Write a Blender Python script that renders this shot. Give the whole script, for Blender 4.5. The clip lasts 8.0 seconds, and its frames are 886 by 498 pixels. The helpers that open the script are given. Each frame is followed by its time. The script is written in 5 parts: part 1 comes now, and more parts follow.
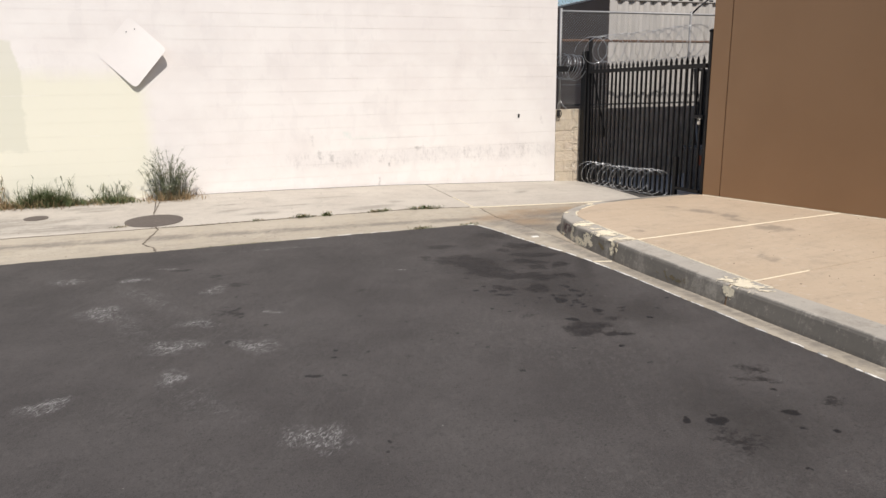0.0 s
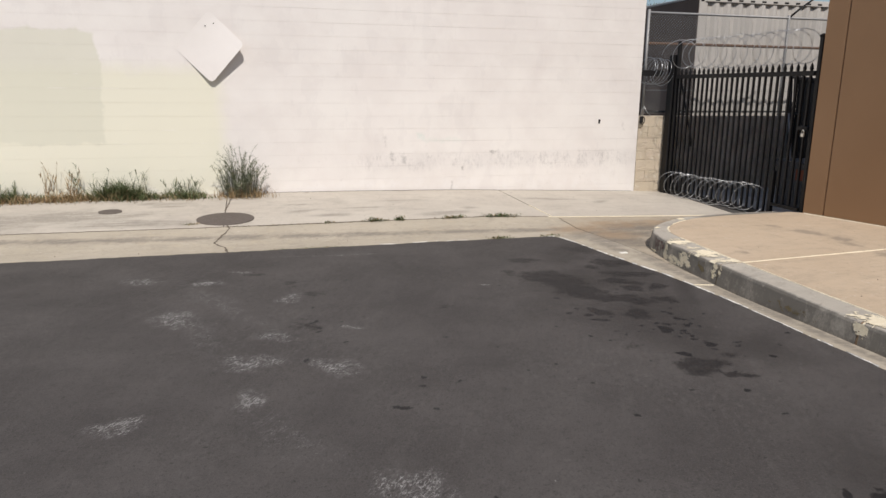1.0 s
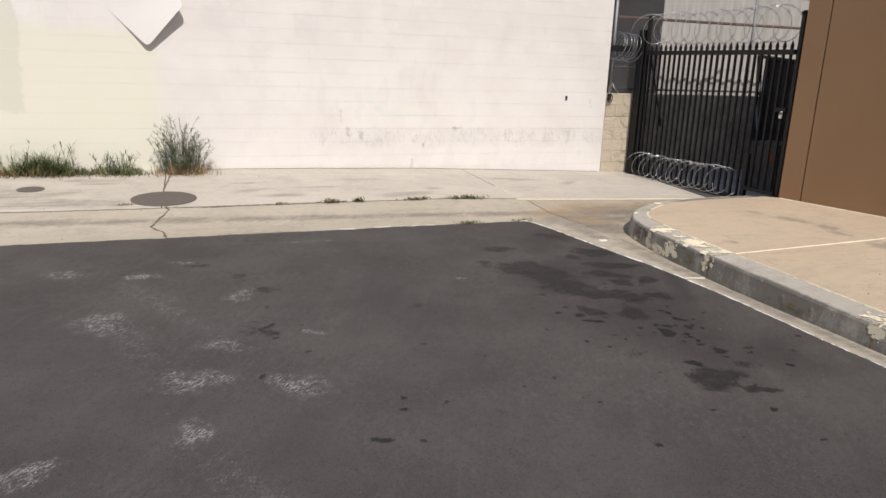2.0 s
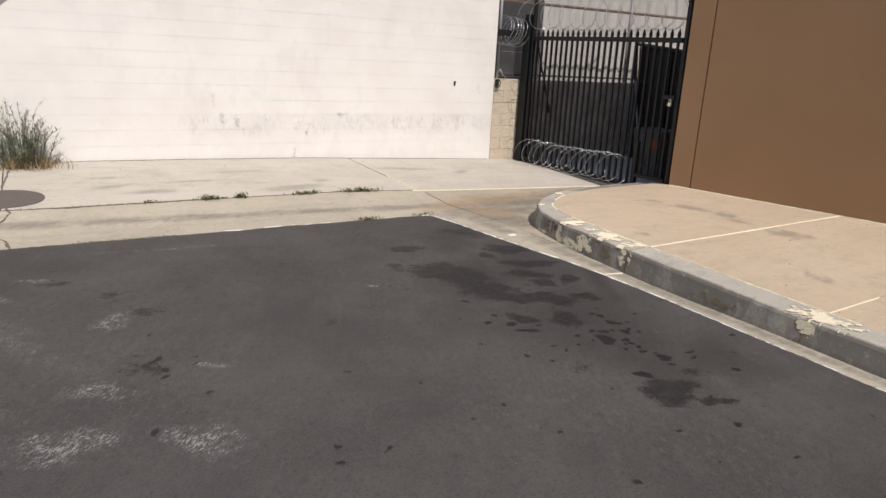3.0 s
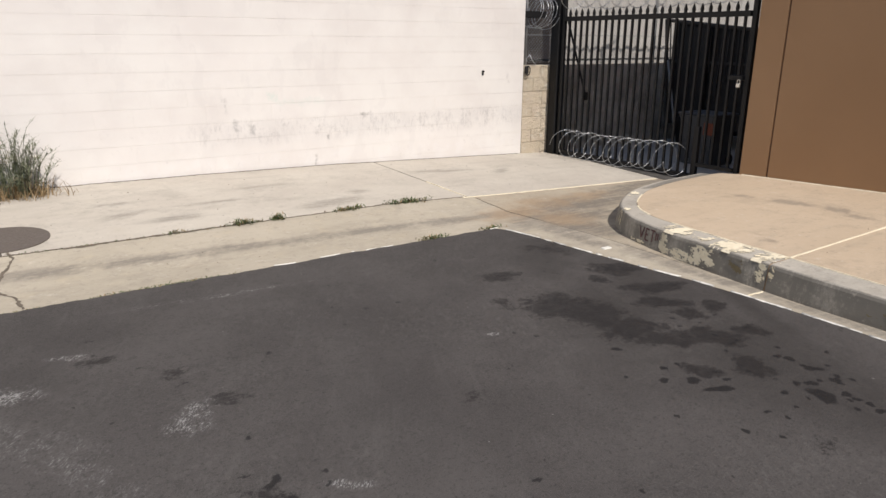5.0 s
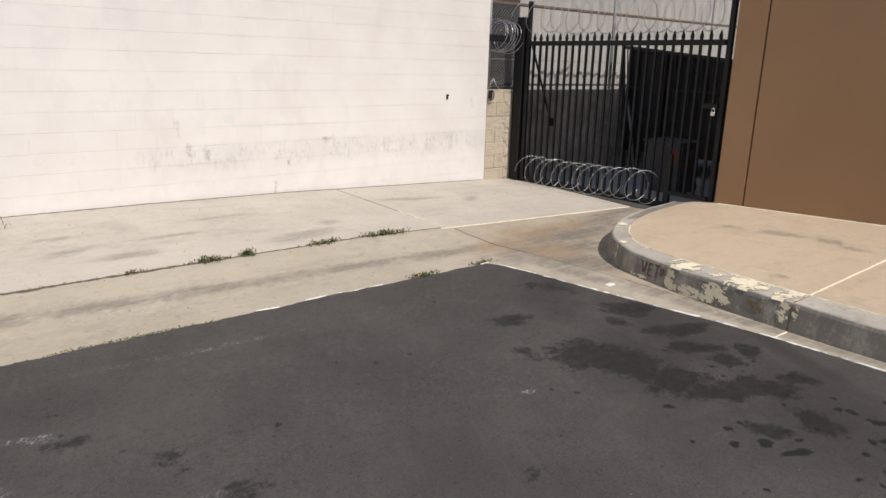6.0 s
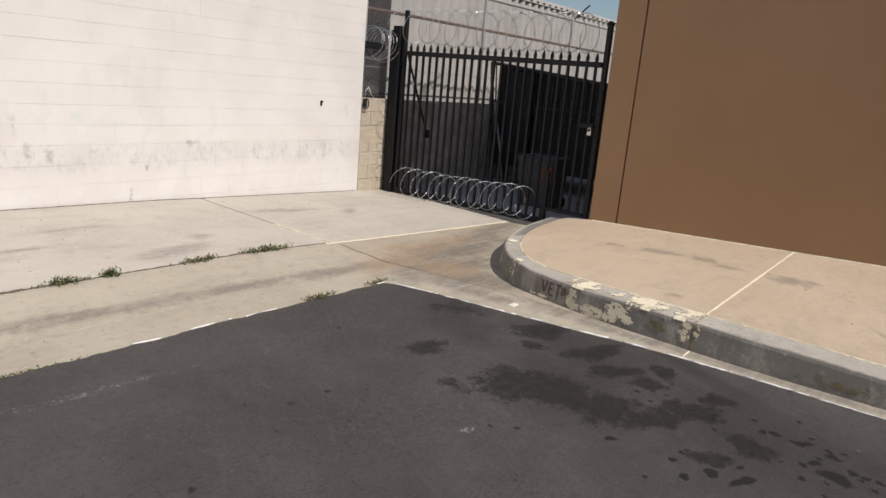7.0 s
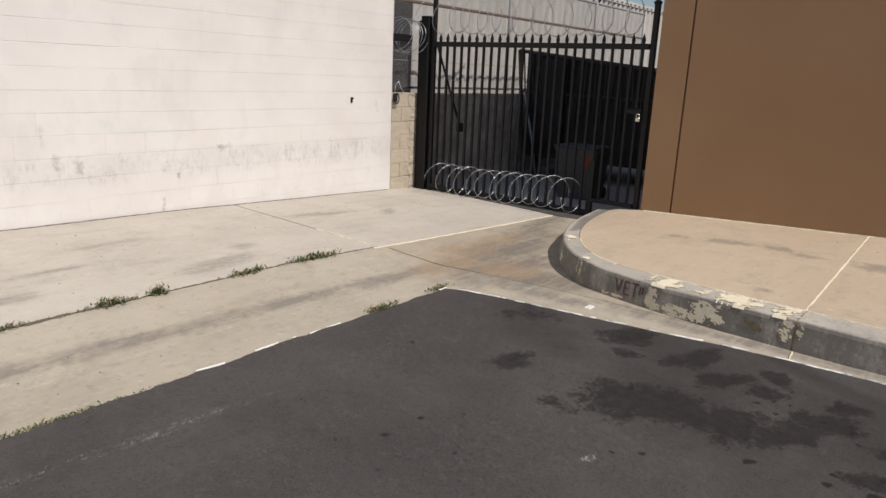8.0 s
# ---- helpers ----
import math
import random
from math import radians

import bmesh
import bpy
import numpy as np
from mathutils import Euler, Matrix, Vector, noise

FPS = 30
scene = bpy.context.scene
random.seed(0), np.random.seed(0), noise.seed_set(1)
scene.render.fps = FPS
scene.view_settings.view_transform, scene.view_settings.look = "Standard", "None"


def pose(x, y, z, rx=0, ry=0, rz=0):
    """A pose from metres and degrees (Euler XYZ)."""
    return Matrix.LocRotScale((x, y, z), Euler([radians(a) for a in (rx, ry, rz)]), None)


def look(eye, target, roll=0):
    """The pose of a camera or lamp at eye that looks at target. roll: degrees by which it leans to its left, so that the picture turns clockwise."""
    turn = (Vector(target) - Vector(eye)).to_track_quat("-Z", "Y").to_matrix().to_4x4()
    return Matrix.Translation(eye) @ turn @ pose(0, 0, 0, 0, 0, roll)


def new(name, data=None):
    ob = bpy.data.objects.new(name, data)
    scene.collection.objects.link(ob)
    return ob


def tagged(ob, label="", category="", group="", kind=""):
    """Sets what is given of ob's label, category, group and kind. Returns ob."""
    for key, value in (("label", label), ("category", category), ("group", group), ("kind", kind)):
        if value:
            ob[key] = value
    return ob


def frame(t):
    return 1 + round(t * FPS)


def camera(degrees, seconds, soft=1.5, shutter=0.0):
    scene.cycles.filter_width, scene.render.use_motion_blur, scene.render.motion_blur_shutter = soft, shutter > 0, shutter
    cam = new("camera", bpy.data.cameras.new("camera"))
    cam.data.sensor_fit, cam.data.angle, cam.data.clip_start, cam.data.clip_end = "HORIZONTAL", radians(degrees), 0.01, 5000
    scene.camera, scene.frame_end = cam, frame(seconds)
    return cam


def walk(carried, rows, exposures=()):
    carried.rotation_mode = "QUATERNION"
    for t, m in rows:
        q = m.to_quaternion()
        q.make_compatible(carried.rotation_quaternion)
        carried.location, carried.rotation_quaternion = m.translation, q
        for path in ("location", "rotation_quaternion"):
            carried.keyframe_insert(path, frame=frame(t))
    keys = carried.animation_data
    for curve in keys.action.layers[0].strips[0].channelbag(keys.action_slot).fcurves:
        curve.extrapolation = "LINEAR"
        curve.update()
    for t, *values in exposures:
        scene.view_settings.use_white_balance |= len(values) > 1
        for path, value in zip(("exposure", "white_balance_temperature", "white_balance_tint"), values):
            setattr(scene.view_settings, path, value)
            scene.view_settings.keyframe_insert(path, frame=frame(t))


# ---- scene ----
cam = camera(65.3, 8.0)
PATH = [
    (0, (0.084, -0.069, 1.71), (0.751, 1.762, 1.259), -0.9),
    (0.5, (0.05, 0.18, 1.699), (0.468, 2.087, 1.262), -1.1),
    (0.8, (-0.021, 0.345, 1.716), (0.426, 2.242, 1.271), -0.3),
    (1, (-0.053, 0.462, 1.726), (0.467, 2.34, 1.277), 0.5),
    (1.2, (-0.057, 0.587, 1.722), (0.526, 2.435, 1.226), 1.3),
    (2.3, (-0.06, 1.367, 1.678), (0.688, 3.149, 1.161), 2.3),
    (2.5, (-0.087, 1.48, 1.69), (0.809, 3.197, 1.19), 3.4),
    (3, (-0.121, 1.829, 1.67), (0.874, 3.476, 1.125), 3.0),
    (3.5, (-0.202, 2.195, 1.671), (0.683, 3.9, 1.114), 0.3),
    (4, (-0.321, 2.505, 1.686), (0.743, 4.098, 1.11), 1.1),
    (4.5, (-0.344, 2.883, 1.666), (0.754, 4.446, 1.071), 1.2),
    (5, (-0.392, 3.208, 1.668), (0.661, 4.807, 1.089), 0.3),
    (5.2, (-0.439, 3.333, 1.661), (0.722, 4.873, 1.133), 1.5),
    (6.3, (-0.573, 4.111, 1.666), (0.681, 5.578, 1.141), 1.9),
    (6.5, (-0.583, 4.201, 1.651), (0.72, 5.625, 1.127), 2.6),
    (7, (-0.646, 4.498, 1.651), (0.905, 5.669, 1.177), 5.0),
    (7.5, (-0.618, 4.839, 1.637), (0.898, 6.048, 1.148), 3.2),
    (8, (-0.61, 5.083, 1.599), (0.923, 6.268, 1.105), 2.5),
]
EXPOSURES = [(t, stops, 6500, 11.8) for t, stops in ((0.0, 0.12), (0.3, 0.02), (0.5, -0.09), (1.0, -0.09), (2.5, 0.04), (3.5, 0.02), (4.5, 0.05), (5.2, 0.02), (6.5, -0.04), (7.0, -0.07), (7.5, -0.08), (8.0, -0.12))]
walk(cam, [(t, look(eye, target, roll)) for t, eye, target, roll in PATH], EXPOSURES)

# ---- world, sun and exposure ----
SUN_ELEV, SUN_AZ = 51.0, 2.0          # degrees above the horizon; degrees west of south
world = bpy.data.worlds.new("sky")
scene.world = world
world.use_nodes = True
wnt = world.node_tree
sky = wnt.nodes.new("ShaderNodeTexSky")
sky.sky_type = "NISHITA"
sky.sun_disc = False
sky.sun_elevation = radians(SUN_ELEV)
sky.sun_rotation = radians(180 + SUN_AZ)
sky.dust_density = 1.0
wnt.nodes["Background"].inputs[1].default_value = 0.085
wnt.links.new(sky.outputs[0], wnt.nodes["Background"].inputs[0])
sun_data = bpy.data.lights.new("sun", "SUN")
sun_data.energy, sun_data.angle, sun_data.color = 4.0, radians(0.53), (1.0, 0.945, 0.87)
sun = new("sun", sun_data)
_a, _e = radians(SUN_AZ), radians(SUN_ELEV)
sun.matrix_world = look((0, 0, 30), (math.sin(_a) * math.cos(_e), math.cos(_a) * math.cos(_e), 30 - math.sin(_e)))


# ---- materials ----
class Nodes:
    """A small node-tree writer."""

    def __init__(self, name, rough=0.8, metal=0.0, spec=0.5):
        self.mat = bpy.data.materials.new(name)
        self.mat.use_nodes = True
        self.nt = self.mat.node_tree
        self.bsdf = self.nt.nodes["Principled BSDF"]
        self.bsdf.inputs["Roughness"].default_value = rough
        self.bsdf.inputs["Metallic"].default_value = metal
        self.bsdf.inputs["Specular IOR Level"].default_value = spec
        self.pos = self.node("ShaderNodeNewGeometry").outputs["Position"]

    def node(self, kind):
        return self.nt.nodes.new(kind)

    def put(self, socket, value):
        if hasattr(value, "is_linked"):
            self.nt.links.new(value, socket)
        elif isinstance(value, tuple) and len(value) == 3 and len(socket.default_value) == 4:
            socket.default_value = (*value, 1)
        else:
            socket.default_value = value

    def noise(self, scale, detail=4.0, rough=0.55, stretch=None, distort=0.0, offset=(0, 0, 0), turn=0.0):
        n = self.node("ShaderNodeTexNoise")
        vec = self.pos
        if stretch or offset != (0, 0, 0):
            m = self.node("ShaderNodeMapping")
            self.put(m.inputs["Vector"], vec)
            m.inputs["Scale"].default_value = stretch or (1, 1, 1)
            m.inputs["Location"].default_value = offset
            vec = m.outputs[0]
            if turn:
                r = self.node("ShaderNodeVectorRotate")
                r.rotation_type = "Z_AXIS"
                self.put(r.inputs["Vector"], self.pos)
                r.inputs["Angle"].default_value = radians(turn)
                self.put(m.inputs["Vector"], r.outputs[0])
        self.put(n.inputs["Vector"], vec)
        n.inputs["Scale"].default_value, n.inputs["Detail"].default_value = scale, detail
        n.inputs["Roughness"].default_value, n.inputs["Distortion"].default_value = rough, distort
        return n.outputs["Fac"]

    def ramp(self, fac, a, b, lo=0.0, hi=1.0):
        n = self.node("ShaderNodeMapRange")
        n.interpolation_type = "SMOOTHSTEP"
        self.put(n.inputs["Value"], fac)
        for key, v in (("From Min", a), ("From Max", b), ("To Min", lo), ("To Max", hi)):
            n.inputs[key].default_value = v
        return n.outputs["Result"]

    def math(self, op, a, b=0.0):
        n = self.node("ShaderNodeMath")
        n.operation = op
        self.put(n.inputs[0], a), self.put(n.inputs[1], b)
        return n.outputs[0]

    def mix(self, fac, a, b, blend="MIX"):
        n = self.node("ShaderNodeMix")
        n.data_type, n.blend_type = "RGBA", blend
        self.put(n.inputs["Factor"], fac), self.put(n.inputs["A"], a), self.put(n.inputs["B"], b)
        return [o for o in n.outputs if o.type == "RGBA"][0]

    def attribute(self, name):
        n = self.node("ShaderNodeAttribute")
        n.attribute_name = name
        return n.outputs["Fac"]

    def axis(self, i):
        n = self.node("ShaderNodeSeparateXYZ")
        self.put(n.inputs[0], self.pos)
        return n.outputs[i]

    def random(self):
        return self.node("ShaderNodeObjectInfo").outputs["Random"]

    def island(self):
        return self.node("ShaderNodeNewGeometry").outputs["Random Per Island"]

    def colour(self, value):
        self.put(self.bsdf.inputs["Base Color"], value)
        return self

    def rough(self, value):
        self.put(self.bsdf.inputs["Roughness"], value)
        return self

    def bump(self, height, strength=0.4, distance=0.01):
        n = self.node("ShaderNodeBump")
        n.inputs["Strength"].default_value, n.inputs["Distance"].default_value = strength, distance
        self.put(n.inputs["Height"], height)
        self.put(self.bsdf.inputs["Normal"], n.outputs[0])
        return self


def make_asphalt():
    m = Nodes("worn_asphalt", 0.9, spec=0.3)
    grit = m.noise(170, 3, 0.75)
    fine = m.noise(60, 4, 0.7)
    lump = m.noise(17, 4, 0.7)
    patch = m.noise(1.1, 6, 0.62)
    drag = m.noise(2.4, 6, 0.75, stretch=(3.4, 0.8, 1), distort=0.5, turn=27)
    c = m.mix(m.ramp(patch, 0.3, 0.72), (0.058, 0.052, 0.050), (0.088, 0.0795, 0.076))
    c = m.mix(m.ramp(drag, 0.5, 0.74, 0, 0.45), c, (0.105, 0.098, 0.092))
    c = m.mix(m.ramp(lump, 0.5, 0.72, 0, 0.4), c, (0.034, 0.030, 0.030))
    c = m.mix(m.ramp(grit, 0.48, 0.70, 0, 0.65), c, (0.132, 0.124, 0.115))
    c = m.mix(m.ramp(fine, 0.52, 0.68, 0, 0.55), c, (0.026, 0.0235, 0.023))
    coarse = m.math("MULTIPLY", m.ramp(m.noise(23, 6, 0.8, stretch=(1.3, 0.8, 1), distort=0.6, turn=30), 0.5, 0.64), m.ramp(m.noise(0.9, 4, 0.6, offset=(8, 2, 0)), 0.42, 0.6))
    c = m.mix(m.math("MULTIPLY", coarse, 0.5), c, (0.120, 0.113, 0.105))
    # oil-soaked patches, and a darkening towards the corner imitating weaker sheen, in scraps
    soak_dark = m.math("MULTIPLY", m.attribute("soak_sheen"), m.ramp(m.noise(2.1, 6, 0.7, offset=(2, 5, 0)), 0.2, 0.65, 0.45, 1.0))
    c = m.mix(m.ramp(soak_dark, 0.0, 1.0, 0, 0.62), c, (0.031, 0.0275, 0.0255))
    pits = m.ramp(m.noise(6.5, 3, 0.8), 0.68, 0.72, 0, 0.7)
    c = m.mix(pits, c, (0.022, 0.020, 0.020))
    chips = m.ramp(m.noise(33, 2, 0.5), 0.765, 0.79, 0, 0.7)
    c = m.mix(chips, c, (0.26, 0.25, 0.235))
    # rubbed pale marks, broken into short slanting dashes
    dash = m.noise(40, 6, 0.85, stretch=(2.3, 0.75, 1), distort=0.7, turn=38)
    rub = m.math("MULTIPLY", m.attribute("scuff"), m.math("MULTIPLY", m.ramp(dash, 0.44, 0.64), m.ramp(m.noise(11, 5, 0.75), 0.36, 0.60, 0.2, 1.0)))
    c = m.mix(m.ramp(rub, 0.02, 0.62, 0, 0.85), c, (0.37, 0.36, 0.35))
    tread = m.math("MULTIPLY", m.attribute("scuff"), m.ramp(m.noise(34, 4, 0.75, stretch=(2.3, 0.75, 1), distort=0.7, turn=38, offset=(3, 0, 0)), 0.5, 0.66))
    c = m.mix(m.ramp(tread, 0.05, 0.7, 0, 0.5), c, (0.035, 0.031, 0.030))
    # oil: soft old pools under crisp fresh drips
    ragged = m.math("ADD", m.ramp(m.noise(7, 7, 0.8), 0.25, 0.75, -0.42, 0.42), m.ramp(m.noise(34, 5, 0.8), 0.25, 0.75, -0.3, 0.3))
    pool = m.math("ADD", m.attribute("stain"), m.math("MULTIPLY", ragged, m.ramp(m.attribute("stain"), 0.0, 0.3)))
    c = m.mix(m.math("MULTIPLY", m.ramp(pool, 0.2, 0.6, 0, 0.9), m.ramp(m.noise(15, 6, 0.8), 0.34, 0.58, 0.68, 1.0)), c, (0.0175, 0.015, 0.0145))
    drip = m.math("ADD", m.attribute("drip"), m.math("MULTIPLY", m.ramp(m.noise(45, 4, 0.7), 0.25, 0.75, -0.12, 0.12), m.ramp(m.attribute("drip"), 0.0, 0.3)))
    c = m.mix(m.ramp(drip, 0.3, 0.85, 0, 0.9), c, (0.0125, 0.0112, 0.0115))
    m.colour(c)
    m.rough(m.ramp(m.math("MAXIMUM", pool, drip), 0.2, 0.8, 0.92, 0.72))
    m.bump(m.math("ADD", m.math("MULTIPLY", grit, 0.6), m.math("ADD", m.math("MULTIPLY", fine, 0.8), m.math("MULTIPLY", lump, 0.9))), 0.75, 0.008)
    return m.mat


def make_concrete(name, a, b, dirt, warm, seed=0.0):
    m = Nodes(name, 0.88, spec=0.3)
    off = (seed, seed * 1.7, 0)
    big = m.noise(0.8, 5, 0.6, offset=off)
    mid = m.noise(5, 5, 0.65, offset=off)
    fine = m.noise(120, 3, 0.7)
    c = m.mix(m.ramp(big, 0.3, 0.7), a, b)
    c = m.mix(m.ramp(mid, 0.5, 0.8, 0, 0.45), c, warm)
    c = m.mix(m.ramp(fine, 0.55, 0.8, 0, 0.35), c, dirt)
    streaky = m.math("ADD", m.ramp(m.noise(3.2, 7, 0.78, stretch=(0.55, 3.0, 1)), 0.3, 0.7, 0.22, 0.85), m.ramp(m.noise(24, 4, 0.7), 0.3, 0.75, 0, 0.3))
    blot = m.math("MULTIPLY", m.attribute("stain"), streaky)
    c = m.mix(m.ramp(blot, 0.04, 0.85, 0, 0.85), c, dirt)
    c = m.mix(m.ramp(m.noise(2.6, 7, 0.72, stretch=(0.55, 1.9, 1), offset=off), 0.47, 0.75, 0, 0.3), c, dirt)
    c = m.mix(m.ramp(m.noise(1.7, 8, 0.8, offset=(seed + 2, 4, 0)), 0.5, 0.64, 0, 0.28), c, dirt)
    c = m.mix(m.ramp(m.noise(9, 6, 0.85, offset=(seed, 9, 0)), 0.56, 0.68, 0, 0.3), c, (0.66, 0.61, 0.53))
    rust = m.math("MULTIPLY", m.attribute("rust"), m.ramp(m.noise(4, 6, 0.75), 0.2, 0.8, 0.35, 1))
    c = m.mix(m.ramp(rust, 0.05, 0.8, 0, 0.6), c, (0.33, 0.23, 0.14))
    c = m.mix(m.ramp(m.noise(16, 5, 0.75), 0.54, 0.72, 0, 0.5), c, dirt)
    c = m.mix(m.ramp(m.noise(3.7, 6, 0.7, offset=(7 + seed, 3, 0)), 0.55, 0.75, 0, 0.35), c, b)
    c = m.mix(m.ramp(m.noise(38, 2, 0.6), 0.74, 0.78, 0, 0.5), c, dirt)
    m.colour(c)
    m.bump(m.math("ADD", m.math("MULTIPLY", fine, 0.5), mid), 0.3, 0.006)
    return m.mat


def make_white_paint():
    m = Nodes("white_wall_paint", 0.75, spec=0.3)
    x, z = m.axis(0), m.axis(2)
    mottled = m.noise(1.3, 5, 0.6)
    c = m.mix(m.ramp(mottled, 0.3, 0.7), (0.705, 0.665, 0.635), (0.768, 0.737, 0.703))
    # rolled-on paint: broad overlapping coats of slightly different white
    coat = m.noise(0.75, 3, 0.5, stretch=(1, 1, 1.7), offset=(1, 0, 4))
    c = m.mix(m.ramp(coat, 0.5, 0.53, 0, 0.22), c, (0.782, 0.745, 0.715))
    c = m.mix(m.ramp(m.noise(1.9, 4, 0.6, stretch=(1.6, 1, 0.8), offset=(6, 0, 1)), 0.56, 0.62, 0, 0.16), c, (0.60, 0.565, 0.55))
    # repainted patches: a cream area and a greenish rectangle
    wob = m.ramp(m.noise(3.5, 4, 0.6), 0.2, 0.8, -0.05, 0.05)
    xw = m.math("ADD", x, wob)
    zw = m.math("ADD", z, wob)

    def box(x0, x1, z0, z1, s):
        f = m.math("MULTIPLY", m.ramp(xw, x0 - s, x0 + s), m.ramp(xw, x1 + s, x1 - s))
        return m.math("MULTIPLY", f, m.math("MULTIPLY", m.ramp(zw, z0 - s, z0 + s), m.ramp(zw, z1 + s, z1 - s)))
    c = m.mix(m.math("MULTIPLY", box(-9, -0.45, 0.0, 2.0, 0.16), 0.9), c, (0.735, 0.715, 0.585))
    c = m.mix(m.math("MULTIPLY", box(-9, -2.12, 0.9, 2.52, 0.03), 0.75), c, (0.63, 0.62, 0.515))
    # soot and old paint caught along the bed joints, in broken stretches
    bed = m.math("ABSOLUTE", m.math("SUBTRACT", m.math("FRACT", m.math("ADD", m.math("DIVIDE", m.math("SUBTRACT", z, 1.094 - 12 * 0.2032), 0.2032), 0.5)), 0.5))
    run = m.noise(0.9, 5, 0.7, stretch=(1, 1, 6))
    line = m.math("MULTIPLY", m.ramp(bed, 0.028, 0.006), m.ramp(run, 0.50, 0.66))
    c = m.mix(m.math("MULTIPLY", m.math("MULTIPLY", line, m.ramp(x, -0.5, 3.5, 0.25, 1.0)), 0.36), c, (0.40, 0.375, 0.36))
    pale = m.math("MULTIPLY", m.ramp(bed, 0.05, 0.012), m.ramp(m.noise(1.4, 5, 0.7, stretch=(1, 1, 6), offset=(5, 0, 3)), 0.55, 0.66))
    c = m.mix(m.math("MULTIPLY", pale, 0.5), c, (0.80, 0.775, 0.745))
    # scuffed band low on the wall: smudges, rubbed streaks and fine scratches
    streak = m.noise(3.2, 6, 0.8, stretch=(1.6, 1, 1.2))
    drips = m.noise(12, 7, 0.85, stretch=(2.4, 1, 0.8), distort=0.4)
    band = m.math("MULTIPLY", m.ramp(z, 0.34, 0.50), m.ramp(z, 0.76, 0.62))
    band = m.math("MULTIPLY", band, m.ramp(x, 1.0, 2.2))
    dirt = m.math("MULTIPLY", band, m.math("MULTIPLY", m.ramp(streak, 0.40, 0.64), m.ramp(drips, 0.44, 0.60)))
    c = m.mix(m.math("MULTIPLY", dirt, 0.52), c, (0.34, 0.32, 0.315))
    grey = m.math("MULTIPLY", band, m.ramp(m.noise(1.7, 5, 0.7), 0.36, 0.58))
    c = m.mix(m.math("MULTIPLY", grey, 0.26), c, (0.54, 0.515, 0.505))
    low = m.math("MULTIPLY", m.ramp(z, 1.1, 0.3), m.ramp(m.noise(7, 7, 0.85, stretch=(1.2, 1, 1)), 0.58, 0.68))
    c = m.mix(m.math("MULTIPLY", low, 0.3), c, (0.46, 0.43, 0.415))
    # pale splash along the foot
    foot = m.math("MULTIPLY", m.ramp(z, 0.34, 0.16), m.ramp(m.noise(4, 5, 0.7), 0.45, 0.6))
    c = m.mix(m.math("MULTIPLY", foot, 0.3), c, (0.78, 0.76, 0.75))
    for x0, x1, z0, z1, amount, tone in ((2.16, 2.22, 0.55, 0.72, 0.6, (0.35, 0.34, 0.33)), (2.38, 2.45, 0.54, 0.68, 0.6, (0.35, 0.34, 0.33)), (3.42, 3.44, 0.40, 0.49, 0.8, (0.2, 0.19, 0.18)),
                                         (3.86, 4.02, 0.675, 0.70, 0.8, (0.25, 0.24, 0.23)), (2.06, 2.09, 0.78, 0.98, 0.35, (0.3, 0.29, 0.28)), (6.02, 6.06, 0.45, 0.62, 0.5, (0.4, 0.38, 0.37)),
                                         (2.6, 2.75, 0.9, 1.05, 0.28, (0.42, 0.60, 0.53)), (2.75, 3.4, 0.88, 0.95, 0.14, (0.42, 0.60, 0.53)), (6.42, 6.45, 1.02, 1.25, 0.35, (0.45, 0.42, 0.41)), (3.2, 3.24, 0.06, 0.2, 0.6, (0.3, 0.28, 0.26))):
        mark = m.math("MULTIPLY", box(x0, x1, z0, z1, 0.02), m.ramp(m.noise(26, 5, 0.8), 0.35, 0.6))
        c = m.mix(m.math("MULTIPLY", mark, amount), c, tone)
    speck = m.ramp(m.noise(30, 3, 0.8), 0.73, 0.78)
    c = m.mix(m.math("MULTIPLY", speck, 0.25), c, (0.45, 0.43, 0.41))
    c = m.mix(m.ramp(m.random(), 0, 1, 0, 0.06), c, (0.62, 0.60, 0.57))
    m.colour(c)
    m.bump(m.math("ADD", m.noise(90, 4, 0.7), m.math("MULTIPLY", m.noise(14, 4, 0.6), 0.8)), 0.35, 0.004)
    return m.mat


def make_block():
    m = Nodes("bare_block", 0.92, spec=0.2)
    pits = m.noise(130, 4, 0.7)
    blot = m.noise(6, 5, 0.7)
    c = m.mix(m.random(), (0.64, 0.55, 0.42), (0.72, 0.61, 0.47))
    c = m.mix(m.ramp(blot, 0.45, 0.75, 0, 0.6), c, (0.66, 0.55, 0.45))
    c = m.mix(m.ramp(pits, 0.55, 0.75, 0, 0.5), c, (0.30, 0.26, 0.21))
    c = m.mix(m.ramp(m.noise(4.3, 6, 0.78), 0.52, 0.70, 0, 0.4), c, (0.44, 0.37, 0.285))
    c = m.mix(m.ramp(m.noise(11, 5, 0.7, offset=(3, 0, 2)), 0.56, 0.66, 0, 0.7), c, (0.74, 0.68, 0.58))
    m.colour(c).bump(m.math("ADD", pits, m.math("MULTIPLY", m.noise(22, 5, 0.75), 1.8)), 1.0, 0.016)
    return m.mat


